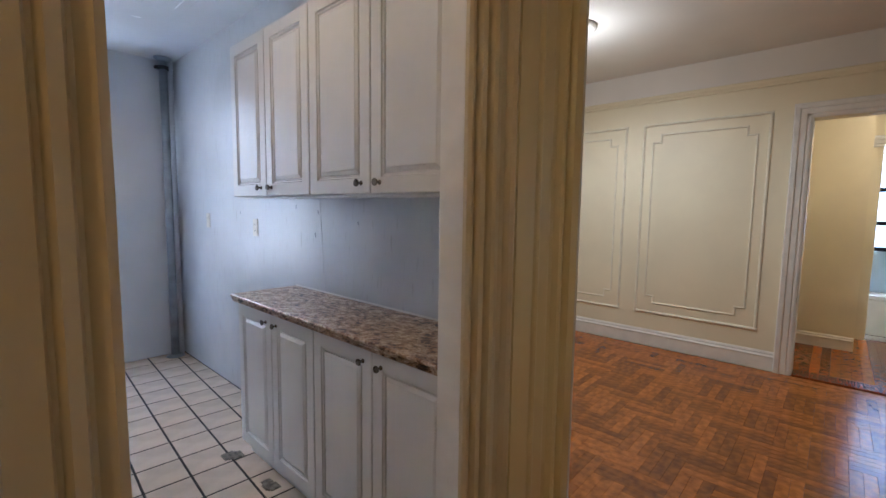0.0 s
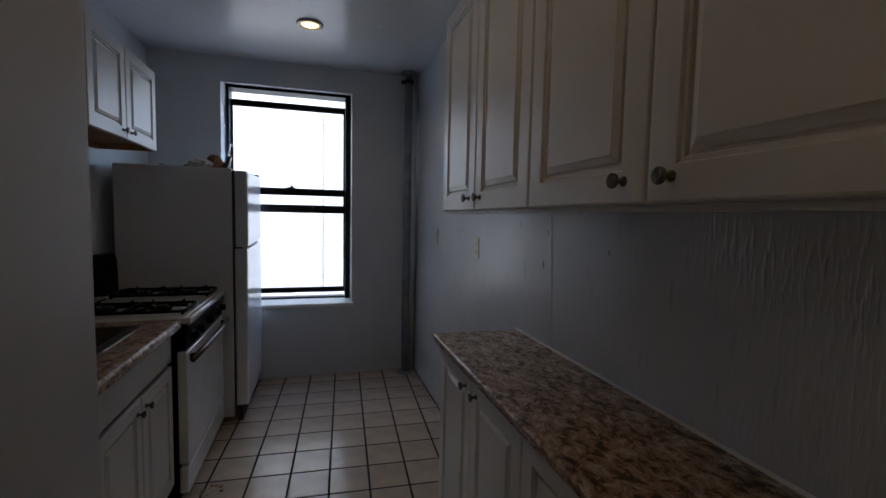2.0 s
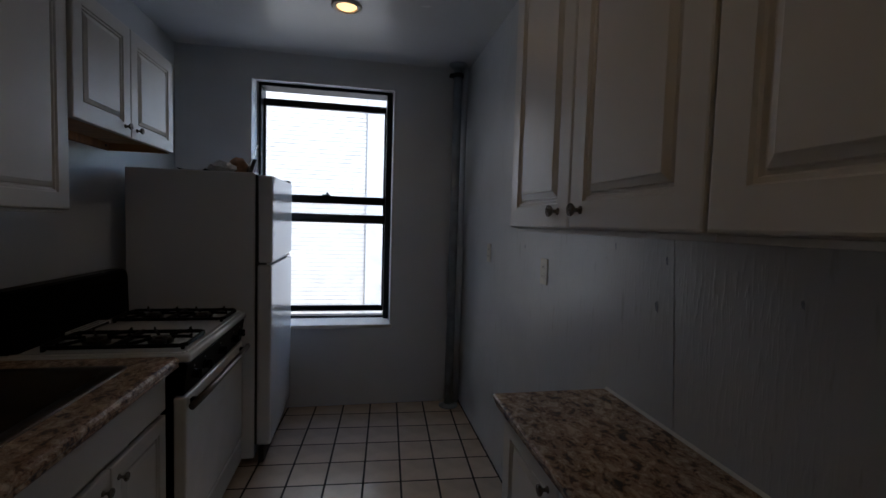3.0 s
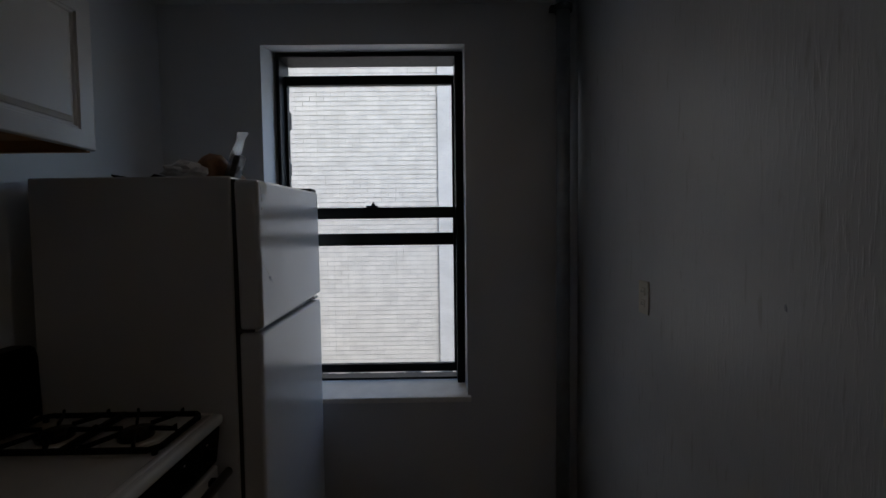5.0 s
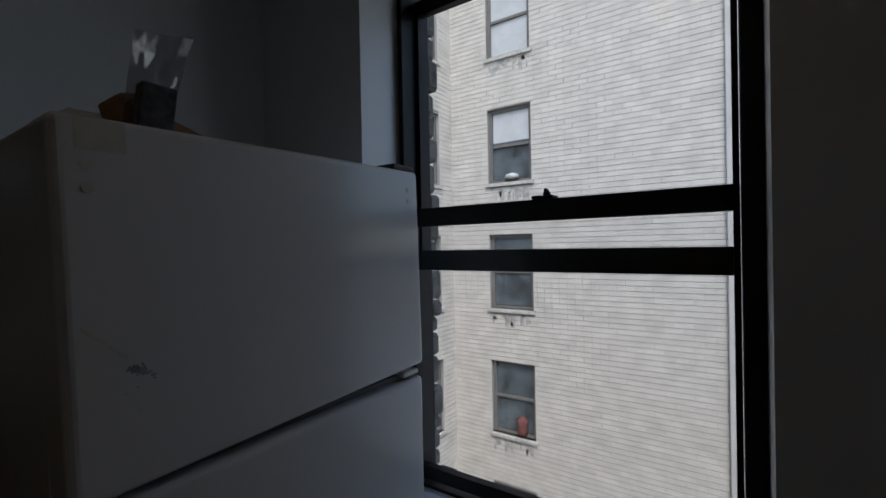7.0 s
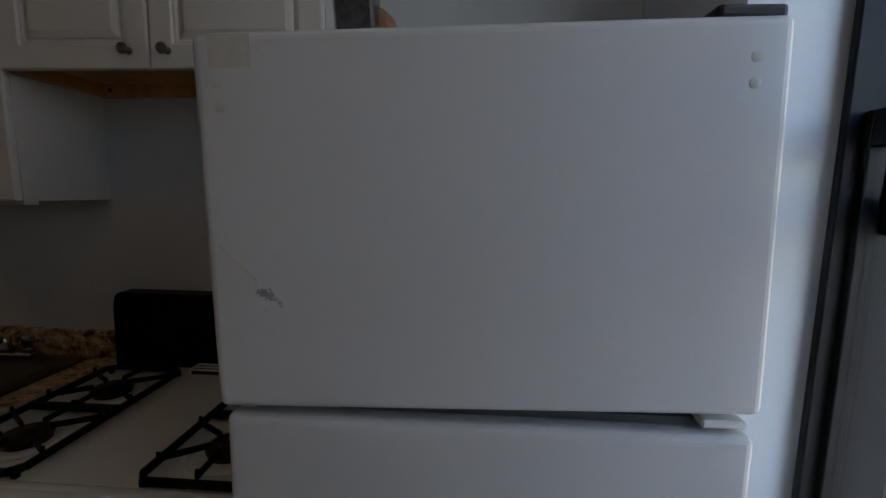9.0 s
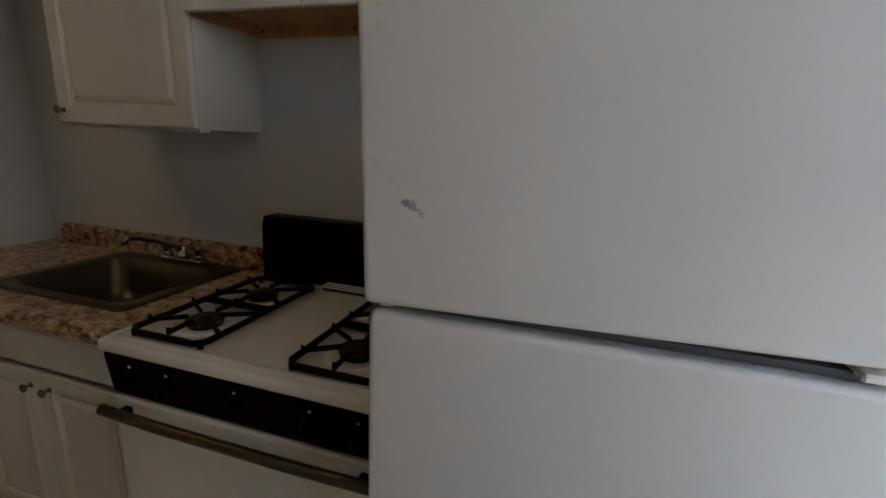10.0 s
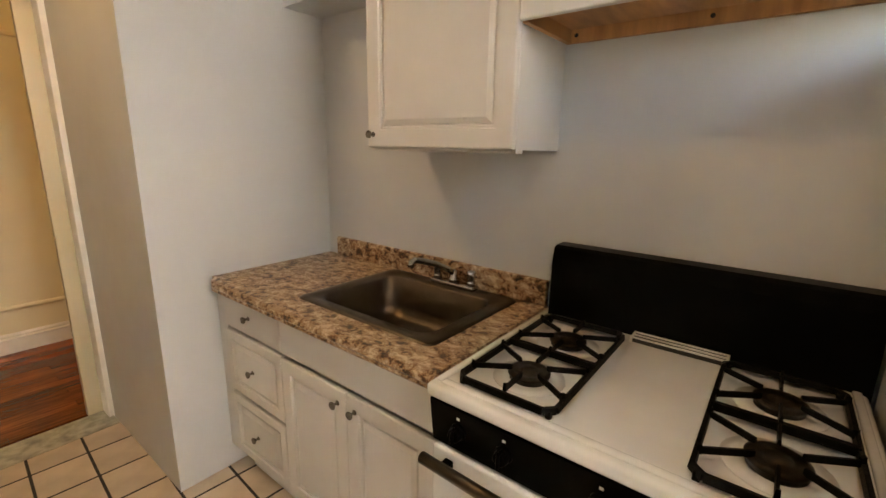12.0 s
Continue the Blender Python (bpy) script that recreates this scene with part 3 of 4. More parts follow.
def pierced(bm, axis, at, depth, u0, u1, z0, z1, holes):
    """A wall sheet with a column of holes (u0, u1, z0, z1)."""
    def put(a0, a1, c0, c1):
        if axis == "y":
            box(a0, at, c0, a1, at + depth, c1, bm=bm)
        else:
            box(at - depth, a0, c0, at, a1, c1, bm=bm)
    h0, h1 = holes[0][0], holes[0][1]
    put(u0, h0, z0, z1)
    put(h1, u1, z0, z1)
    last = z0
    for _, _, c0, c1 in holes:
        put(h0, h1, last, c0)
        last = c1
    put(h0, h1, last, z1)


b = bmesh.new()
pierced(b, "y", FY + 0.012, 0.35, -5.84, -0.72, -9.0, 11.0, WINS)
wall_a = part("wall", b, M_MORTAR, facade, "pale brick wall with thin grey joints")
SIDE = [(5.93, 6.68, 2.80 + STOREY * k, 4.33 + STOREY * k) for k in range(-4, 3)]
b = bmesh.new()
pierced(b, "x", -5.852, 0.35, 0.6, FY + 0.35, -9.0, 11.0, SIDE)
wall_b = part("wall", b, M_MORTAR, facade, "pale brick side wing")
b = box(-0.72, FY - 0.06, -9.0, 3.0, FY + 0.36, 11.0, 0.01, 1)
part("pier", b, M_CONC, facade, "smooth rendered pier beside the brickwork")
b = box(-6.3, FY - 0.1, 11.0, 3.0, FY + 0.5, 11.3, 0.03, 1)
part("parapet", b, M_CONC, facade)


def far_window(x0, x1, z0, z1, what):
    w = part("window", box(x0, FY + 0.13, z0, x1, FY + 0.30, z1), M_SLOT, facade, "taupe framed sash window")
    t = 0.075
    for args in ((x0, z0, x0 + t, z1), (x1 - t, z0, x1, z1), (x0 + t, z1 - t, x1 - t, z1), (x0 + t, z0, x1 - t, z0 + t * 0.8), (x0 + t, (z0 + z1) / 2 - 0.03, x1 - t, (z0 + z1) / 2 + 0.03)):
        part("frame", box(args[0], FY + 0.07, args[1], args[2], FY + 0.135, args[3], 0.006, 1), M_TAUPE, w)
    part("pane", box(x0 + t, FY + 0.118, z0 + t, x1 - t, FY + 0.126, z1 - t), M_PANE, w)
    part("sill", box(x0 - 0.05, FY - 0.05, z0 - 0.075, x1 + 0.05, FY + 0.12, z0, 0.008, 1), M_SILLST, w)
    q = random.Random(int(z0 * 100))
    b = bmesh.new()
    for k in range(22):
        sx, sz = q.uniform(x0 + 0.05, x1 - 0.05), z0 - 0.09
        hw, hh = q.uniform(0.012, 0.05), q.uniform(0.05, 0.30)
        box(sx - hw, FY - 0.0055, sz - hh, sx + hw, FY - 0.0045 - 0.0001 * k, sz - q.uniform(0, 0.6) * hh, bm=b)
    part("soot_stain", b, M_STAIN, w, "soot stain below the sill")
    if what == "blind":
        part("blind", box(x0 + t + 0.01, FY + 0.108, z0 + 0.86, x1 - t - 0.01, FY + 0.114, z1 - t), M_BLIND, w, "half-lowered white blind")
    if what == "curtain":
        part("curtain", box(x0 + t, FY + 0.108, z0 + t, x1 - t, FY + 0.114, z1 - t), M_BLIND, w, "drawn white curtain")
    if what == "red":
        part("cloth", lathe([(0.10, 0), (0.12, 0.08), (0.10, 0.2), (0.13, 0.30), (0.03, 0.36)], (x0 + 0.66, FY + 0.05, z0 + 0.06), seg=12), M_RED, w, "red cloth behind the window", True)
    if what == "blind":
        b = lathe([(0.03, 0), (0.16, 0.03), (0.13, 0.10), (0.02, 0.13)], (x0 + 0.53, FY + 0.05, z0 + 0.06), seg=10)
        part("white_bowl", b, M_BLIND, w, "white object on the inner sill", True)


for i, (x0, x1, z0, z1) in enumerate(WINS):
    far_window(x0, x1, z0, z1, {2: "red", 4: "blind", 5: "curtain", 3: "blind_low"}.get(i, ""))
for y0, y1, z0, z1 in SIDE:
    w = part("window", box(-6.02, y0, z0, -5.97, y1, z1), M_SLOT, facade, "narrow taupe framed side window")
    for c in ((y0, z0, y0 + 0.07, z1), (y1 - 0.07, z0, y1, z1), (y0 + 0.07, z1 - 0.07, y1 - 0.07, z1), (y0 + 0.07, z0, y1 - 0.07, z0 + 0.06), (y0 + 0.07, (z0 + z1) / 2 - 0.03, y1 - 0.07, (z0 + z1) / 2 + 0.03)):
        part("frame", box(-5.97, c[0], c[1], -5.91, c[2], c[3], 0.005, 1), M_TAUPE, w)
    part("pane", box(-5.968, y0 + 0.07, z0 + 0.06, -5.96, y1 - 0.07, z1 - 0.07), M_BLIND, w, "pale curtained pane")
    part("sill", box(-5.96, y0 - 0.05, z0 - 0.07, -5.80, y1 + 0.05, z0, 0.008, 1), M_SILLST, w)


def brick_rows(bm, axis, at, u0, u1, z0, z1, holes, rnd):
    """Proud brick faces with thin joints, joined."""
    L, H, J, V = 0.30, 0.098, 0.009, 0.004
    z, row = z0, 0
    while z < z1:
        u = u0 - (L / 2 if row % 2 else 0)
        while u < u1:
            a, c = max(u, u0), min(u + L - V, u1)
            cut = next(((h0, h1) for h0, h1, k0, k1 in holes if k0 - 0.08 < z + H / 2 < k1 + 0.02 and c > h0 and a < h1), None)
            pieces = [(a, c)] if not cut else [(a, min(c, cut[0])), (max(a, cut[1]), c)]
            for a_, c_ in pieces:
                if c_ - a_ > 0.02:
                    o = rnd.uniform(0.0, 0.004)
                    q = [(a_, z), (c_, z), (c_, z + H - J), (a_, z + H - J)]
                    f = [bm.verts.new((u_, at - o, z_) if axis == "y" else (at + o, u_, z_)) for u_, z_ in q]
                    k = [bm.verts.new((u_, at + 0.012, z_) if axis == "y" else (at - 0.012, u_, z_)) for u_, z_ in q]
                    bm.faces.new(f)
                    for i in range(4):
                        bm.faces.new((f[i], f[(i + 1) % 4], k[(i + 1) % 4], k[i]))
            u += L
        z += H
        row += 1


rnd = random.Random(7)
b = bmesh.new()
brick_rows(b, "y", FY, -5.84, -0.72, -6.5, 9.0, WINS, rnd)
tagged(part("bricks", b, M_BRICK, wall_a), kind="stuff")
b = bmesh.new()
brick_rows(b, "x", -5.84, 3.0, FY, -6.0, 9.0, SIDE, rnd)
tagged(part("bricks", b, M_BRICK, wall_b), kind="stuff")
structure("ground", box(-60, 0.34, -9.2, 60, 60, -9.0), M_GROUND, "concrete courtyard floor far below", "ground")
# Unseen wall added to hold back sky light at the bathroom window.
structure("wall_sky_block", box(9.0, -11, -9.0, 9.3, -1.0, 7.0), M_CONC, "unseen pale wall added to cut sky light at the bathroom window")
structure("wall_own_building", box(-8, 0.16, -9.0, WX0 - 0.4, 0.33, 3.6), M_CONC, "outer wall of the kitchen's own building")
structure("wall_own_building_low", box(WX0 - 0.4, 0.16, -9.0, 3.0, 0.33, -0.1), M_CONC, "outer wall of the kitchen's own building")

# ---- kitchen, window end ----
pipe = thing("heating_pipe", (-0.105, -0.105, 0), "grey painted steam pipe running floor to ceiling in the corner", "pipe")
part("pipe", lathe([(0.033, 0.0), (0.033, KC)], (-0.105, -0.105, 0), seg=24), M_PIPE, pipe, smooth=True)
part("floor_flange", lathe([(0.075, 0), (0.075, 0.006), (0.05, 0.016), (0.034, 0.02)], (-0.105, -0.105, 0.001), seg=24), M_PIPE, pipe, "dull iron floor collar", True)
part("ceiling_flange", lathe([(0.036, -0.03), (0.05, -0.024), (0.07, -0.008), (0.07, 0)], (-0.105, -0.105, KC), seg=24), M_PIPE, pipe, "dark ceiling collar", True)
b = lathe([(0.042, 0), (0.042, 0.03)], (-0.105, -0.105, KC - 0.10), seg=20)
box(-0.17, -0.125, KC - 0.098, -0.14, -0.085, KC - 0.074, 0.004, 1, b)
part("clamp", b, M_RUBBER, pipe, "dark bolted pipe clamp")
riser = thing("riser_pipe", (-0.033, -0.05, 0), "thin white painted pipe beside the steam pipe", "pipe")
part("pipe", lathe([(0.02, 0), (0.02, KC)], (-0.033, -0.045, 0), seg=16), M_WALL, riser, smooth=True)


def wall_plate(y, z, socket):
    t = thing("power_outlet" if socket else "wall_switch", (-0.001, y, z), "ivory double power outlet plate on the wall" if socket else "small ivory plate with slots on the wall", "outlet" if socket else "switch")
    part("plate", box(-0.006, y - 0.036, z - 0.058, 0.0, y + 0.036, z + 0.058, 0.003, 2), M_IVORY, t)
    for dz in (-0.021, 0.021):
        r = part("receptacle", box(-0.009, y - 0.017, z + dz - 0.014, -0.005, y + 0.017, z + dz + 0.014, 0.002, 1), M_IVORY, t)
        for dy in (-0.007, 0.007):
            part("slot", box(-0.0095, y + dy - 0.0012, z + dz - 0.005, -0.0088, y + dy + 0.0012, z + dz + 0.005), M_SLOT, r)


for y, z, w, h in ((-2.381, 1.358, 0.004, 0.012), (-2.35, 1.228, 0.007, 0.016), (-2.14, 1.385, 0.003, 0.012), (-2.75, 1.308, 0.004, 0.009), (-1.355, 1.34, 0.004, 0.008)):
    b = prism([(y - w, z - h), (y + w * 0.4, z - h * 0.7), (y + w, z + h * 0.5), (y - w * 0.2, z + h), (y - w * 0.9, z + h * 0.3)], "x", -0.0012, 0.002)
    structure("wall_chip", b, M_SMUDGE, "small chip in the wall paint", "wall damage")
b = prism([(-2.441, 0.918), (-2.435, 0.918), (-2.397, 1.442), (-2.403, 1.442)], "x", -0.0018, 0.002)
structure("trim_wall_seam", b, M_STREAK, "painted seam in the wall board above the worktop", "trim")
wall_plate(-1.598, 1.241, True)
wall_plate(-0.74, 1.266, False)


def downlight(x, y):
    t = thing("downlight", (x, y, KC), "recessed ceiling downlight with a glowing warm bulb", "light", "kitchen downlights")
    part("trim_ring", lathe([(0.085, 0), (0.085, -0.006), (0.078, -0.012), (0.062, -0.012), (0.058, -0.004), (0.058, 0)], (x, y, KC), seg=28), M_TRIM, t, smooth=True)
    part("bulb", lathe([(0.056, -0.003), (0.05, -0.008), (0.02, -0.010), (0.003, -0.0105)], (x, y, KC), seg=24), M_BULB, t, "glowing warm bulb", True)


downlight(-0.913, -0.82)
downlight(-1.0, -2.95)
lt = thing("ceiling_light", (1.9, -2.94, LC), "round frosted glass ceiling light, switched on", "light")
part("canopy", lathe([(0.16, 0), (0.16, -0.02), (0.13, -0.035)], (1.9, -2.94, LC), seg=28), M_TRIM, lt, smooth=True)
part("bulb", lathe([(0.07, -0.036), (0.075, -0.045), (0.06, -0.060), (0.01, -0.066)], (1.9, -2.94, LC), seg=24), M_FROST, lt, "glowing frosted bulb", True)

# ---- refrigerator ----
fr = thing("refrigerator", (-1.68, -0.46, 0), "white top-freezer refrigerator with scuffed doors and no handles", "refrigerator")
part("body", box(-2.05, -0.818, 0.05, -1.396, -0.105, 1.695, 0.006, 2), M_FRIDGE, fr)
part("gasket", box(-1.397, -0.811, 0.13, -1.383, -0.115, 1.685), M_RUBBER, fr, "dark door gasket")
d1 = part("freezer_door", box(-1.384, -0.824, 1.207, -1.307, -0.099, 1.700, 0.013, 4), M_FRIDGE, fr, "white freezer door with scuff mark and screw holes")
d2 = part("fridge_door", box(-1.384, -0.818, 0.125, -1.307, -0.103, 1.177, 0.013, 4), M_FRIDGE, fr)
part("kick_grille", box(-1.375, -0.81, 0.02, -1.345, -0.12, 0.115, 0.004, 1), M_RUBBER, fr, "dark kick grille")
part("gap_strip", box(-1.384, -0.815, 1.179, -1.335, -0.11, 1.190), M_RAIL, fr, "grey metal rail between the doors")
for y in (-0.772, -0.757):
    part("rail_screw", lathe([(0.0035, 0), (0.0035, 0.001), (0.001, 0.0014)], (-1.345 + 0.010, y, 1.1845), (1, 0, 0), 10), M_SLOT, fr, "small dark screw")
part("hinge", box(-1.36, -0.170, 1.184, -1.316, -0.112, 1.196, 0.003, 1), M_ENAMEL, fr, "white middle hinge cover")
part("latch_plate", box(-1.36, -0.806, 1.178, -1.325, -0.782, 1.190, 0.003, 1), M_ENAMEL, fr, "white plastic end cap between the doors")
part("top_hinge", box(-1.40, -0.20, 1.694, -1.312, -0.12, 1.712, 0.006, 2), M_RUBBER, fr, "dark top hinge cover")
for y, z in ((-0.789, 1.608), (-0.789, 1.637), (-0.143, 1.622), (-0.143, 1.652)):
    part("screw_hole", lathe([(0.007, 0), (0.007, 0.0015), (0.003, 0.002)], (-1.3075, y, z), (1, 0, 0), 12), M_YELLOWED, d1, "yellowed screw hole")
rnd = random.Random(3)
b = bmesh.new()
for k in range(70):
    y, z = rnd.gauss(0, 0.008), rnd.gauss(0, 0.003)
    y, z = -0.742 + y, 1.366 + z - y * 0.5
    if k > 62:
        y, z = -0.748 + rnd.gauss(0, 0.006), 1.325 + rnd.gauss(0, 0.012)
    s = rnd.uniform(0.0008, 0.0028) * (0.4 if k > 62 else 1)
    lathe([(s, 0), (s * 0.6, 0.0004)], (-1.3070, y, z), (1, 0, 0), 7, b)
part("scuff", b, M_SMUDGE, d1, "blue-grey scuffed dent")
b = prism([(-0.805, 1.432), (-0.803, 1.436), (-0.755, 1.388), (-0.757, 1.384)], "x", -1.3072, -1.3066)
part("scratch", b, M_YELLOWED, d1, "pale scratch")
part("tape_mark", box(-1.3072, -0.80, 1.655, -1.3066, -0.745, 1.695), M_YELLOWED, d1, "greyish tape residue")
# the freezer door has sagged on its hinge
hinge = Vector((-1.34, -0.11, 1.207)) - ORG[fr.name]
d1.matrix_basis = Matrix.Translation(hinge) @ Matrix.Rotation(radians(0.5), 4, "Z") @ Matrix.Rotation(radians(1.5), 4, "X") @ Matrix.Translation(-hinge)

# things left on the refrigerator
b = bmesh.new()
bmesh.ops.create_icosphere(b, subdivisions=3, radius=1)
for v in b.verts:
    n_ = 1 + 0.35 * noise.noise(v.co * 2.3)
    v.co = Vector((-1.60 + v.co.x * 0.075 * n_, -0.70 + v.co.y * 0.07 * n_, 1.727 + max(-0.031, v.co.z * 0.034 * n_)))
t = thing("plastic_wrapping", (-1.60, -0.70, 1.696), "crumpled white plastic wrapping on top of the refrigerator", "wrapping")
part("wrapping", b, M_WHITEP, t)
b = bmesh.new()
bmesh.ops.create_icosphere(b, subdivisions=3, radius=1)
for v in b.verts:
    n_ = 1 + 0.2 * noise.noise(v.co * 1.9 + Vector((5, 1, 2)))
    v.co = Vector((-1.525 + v.co.x * 0.05 * n_, -0.66 + v.co.y * 0.05 * n_, 1.745 + v.co.z * 0.049 * n_))
t = thing("brown_packet", (-1.525, -0.66, 1.696), "rounded brown paper packet on top of the refrigerator", "packet")
part("packet", b, M_BREAD, t, smooth=True)
t = thing("plastic_bag", (-1.45, -0.66, 1.697), "clear plastic bag leaning upright on the refrigerator", "bag")
b = bmesh.new()
grid = [[b.verts.new((-1.475 + 0.055 * v + 0.012 * noise.noise((u * 3, v * 3, 1)), -0.70 + 0.085 * u * (0.7 + 0.4 * v) + s * 0.016 * math.sin(math.pi * min(1, v * 1.1)) * math.sin(math.pi * u), 1.697 + 0.165 * v + 0.018 * u * v)) for s in (1, -1) for u in [k / 5 for k in (range(6) if s == 1 else range(5, -1, -1))]] for v in [j / 6 for j in range(7)]]
for r0, r1 in zip(grid, grid[1:]):
    for k in range(12):
        b.faces.new((r0[k], r0[(k + 1) % 12], r1[(k + 1) % 12], r1[k]))
part("bag", b, M_BAG, t)
b = box(-1.466, -0.690, 1.698, -1.444, -0.634, 1.785, 0.003, 1)
for v in b.verts:
    v.co.x += 0.30 * (v.co.z - 1.698)
part("leaflet", b, M_LEAFLET, t, "dark grey packet inside the bag")
t = thing("cardboard_flap", (-1.47, -0.57, 1.696), "folded brown cardboard flap lying on the refrigerator", "cardboard")
part("flap", prism([(-0.65, 1.697), (-0.50, 1.697), (-0.50, 1.700), (-0.645, 1.748), (-0.65, 1.746)], "x", -1.56, -1.46), M_BREAD, t)
t = thing("black_tray", (-1.73, -0.70, 1.696), "flat black plastic tray on top of the refrigerator", "tray")
part("tray", prism([(-1.80, 1.696), (-1.68, 1.696), (-1.665, 1.708), (-1.67, 1.710), (-1.685, 1.700), (-1.795, 1.700), (-1.81, 1.710), (-1.815, 1.708)], "y", -0.77, -0.62), M_BLACKEN, t)

# ---- cooker ----
ck = thing("gas_cooker", (-1.78, -1.235, 0), "white four-burner gas cooker with black control panel and backguard", "cooker")
CY0, CY1 = -1.645, -0.832
part("body", box(-2.10, CY0 + 0.012, 0.02, -1.50, CY1 - 0.012, 0.885), M_BLACKEN, ck)
b = box(-2.10, CY0, 0.884, -1.435, CY1, 0.918, 0.010, 3)
top = part("cooktop", b, M_ENAMEL, ck, "white enamel cooktop", True)
for args in ((-2.04, CY0 + 0.012, -1.46, CY0 + 0.03), (-2.04, CY1 - 0.03, -1.46, CY1 - 0.012), (-1.475, CY0 + 0.03, -1.455, CY1 - 0.03)):
    part("raised_rim", box(args[0], args[1], 0.914, args[2], args[3], 0.924, 0.004, 2), M_ENAMEL, top, smooth=True)
part("backguard", prism([(-2.118, 0.88), (-2.03, 0.88), (-2.035, 1.11), (-2.043, 1.142), (-2.058, 1.150), (-2.118, 1.150)], "y", CY0 + 0.03, CY1 + 0.004), M_BLACKEN, ck, "tall black backguard")
b = bmesh.new()
for k in range(3):
    box(-2.030 + k * 0.021, -1.335, 0.930, -2.0245 + k * 0.021, -1.105, 0.935, 0.001, 1, b)
box(-2.032, -1.34, 0.917, -1.98, -1.333, 0.934, 0.001, 1, b)
box(-2.032, -1.107, 0.917, -1.98, -1.10, 0.934, 0.001, 1, b)
part("oven_vent", b, M_ENAMEL, ck, "white slotted oven vent")
# Near-black block under the slats, standing in for shade inside the vent.
part("vent_slot_shade", box(-2.028, -1.333, 0.917, -1.984, -1.107, 0.931), M_SLOT, ck)
panel = part("control_panel", prism([(-1.52, 0.757), (-1.462, 0.757), (-1.448, 0.872), (-1.46, 0.884), (-1.52, 0.884)], "y", CY0 + 0.004, CY1 - 0.004), M_BLACKEN, ck, "glossy black control panel")
for y in (-1.56, -1.44, -1.235, -1.03, -0.91):
    b = lathe([(0.021, 0), (0.021, 0.006), (0.017, 0.010), (0.016, 0.024), (0.013, 0.026)], (-1.456, y, 0.815), (1, 0, -0.1), 18)
    box(-1.446, y - 0.004, 0.795, -1.424, y + 0.004, 0.832, 0.002, 1, b)
    part("burner_knob", b, M_BLACKEN, panel, smooth=False)
    part("knob_mark", box(-1.4515, y - 0.004, 0.845, -1.4505, y + 0.004, 0.853), M_ENAMEL, panel, "small white burner mark")
door = part("oven_door", box(-1.50, CY0 + 0.006, 0.20, -1.455, CY1 - 0.006, 0.748, 0.008, 3), M_ENAMEL, ck, "white enamel oven door")
b = tube([(-1.428, CY0 - 0.004, 0.718), (-1.422, CY0 + 0.2, 0.718), (-1.422, CY1 - 0.2, 0.718), (-1.428, CY1 + 0.004, 0.718)], 0.014, 12, flat=1.1)
part("door_handle", b, M_STEEL, door, "long brushed metal oven handle", True)
for y in (CY0 + 0.06, CY1 - 0.06):
    part("handle_bracket", box(-1.457, y - 0.012, 0.708, -1.428, y + 0.012, 0.728, 0.003, 1), M_BLACKEN, door)
part("broiler_drawer", box(-1.50, CY0 + 0.006, 0.055, -1.458, CY1 - 0.006, 0.185, 0.010, 3), M_ENAMEL, ck, "white bottom drawer")
part("kick_plate", box(-1.54, CY0 + 0.02, 0.0, -1.52, CY1 - 0.02, 0.06), M_BLACKEN, ck)


def bar(bm, a, c, w=0.0055, h=0.0075):
    """A square cast bar from a to c."""
    a, c = Vector(a), Vector(c)
    d = (c - a).normalized()
    s = Vector((-d.y, d.x, 0)).normalized() * w
    u = Vector((0, 0, h))
    v = [bm.verts.new(p + e) for p in (a, c) for e in (-s - u, s - u, s * 0.7 + u, -s * 0.7 + u)]
    for f in ((0, 1, 2, 3), (7, 6, 5, 4), (0, 4, 5, 1), (1, 5, 6, 2), (2, 6, 7, 3), (3, 7, 4, 0)):
        bm.faces.new([v[i] for i in f])


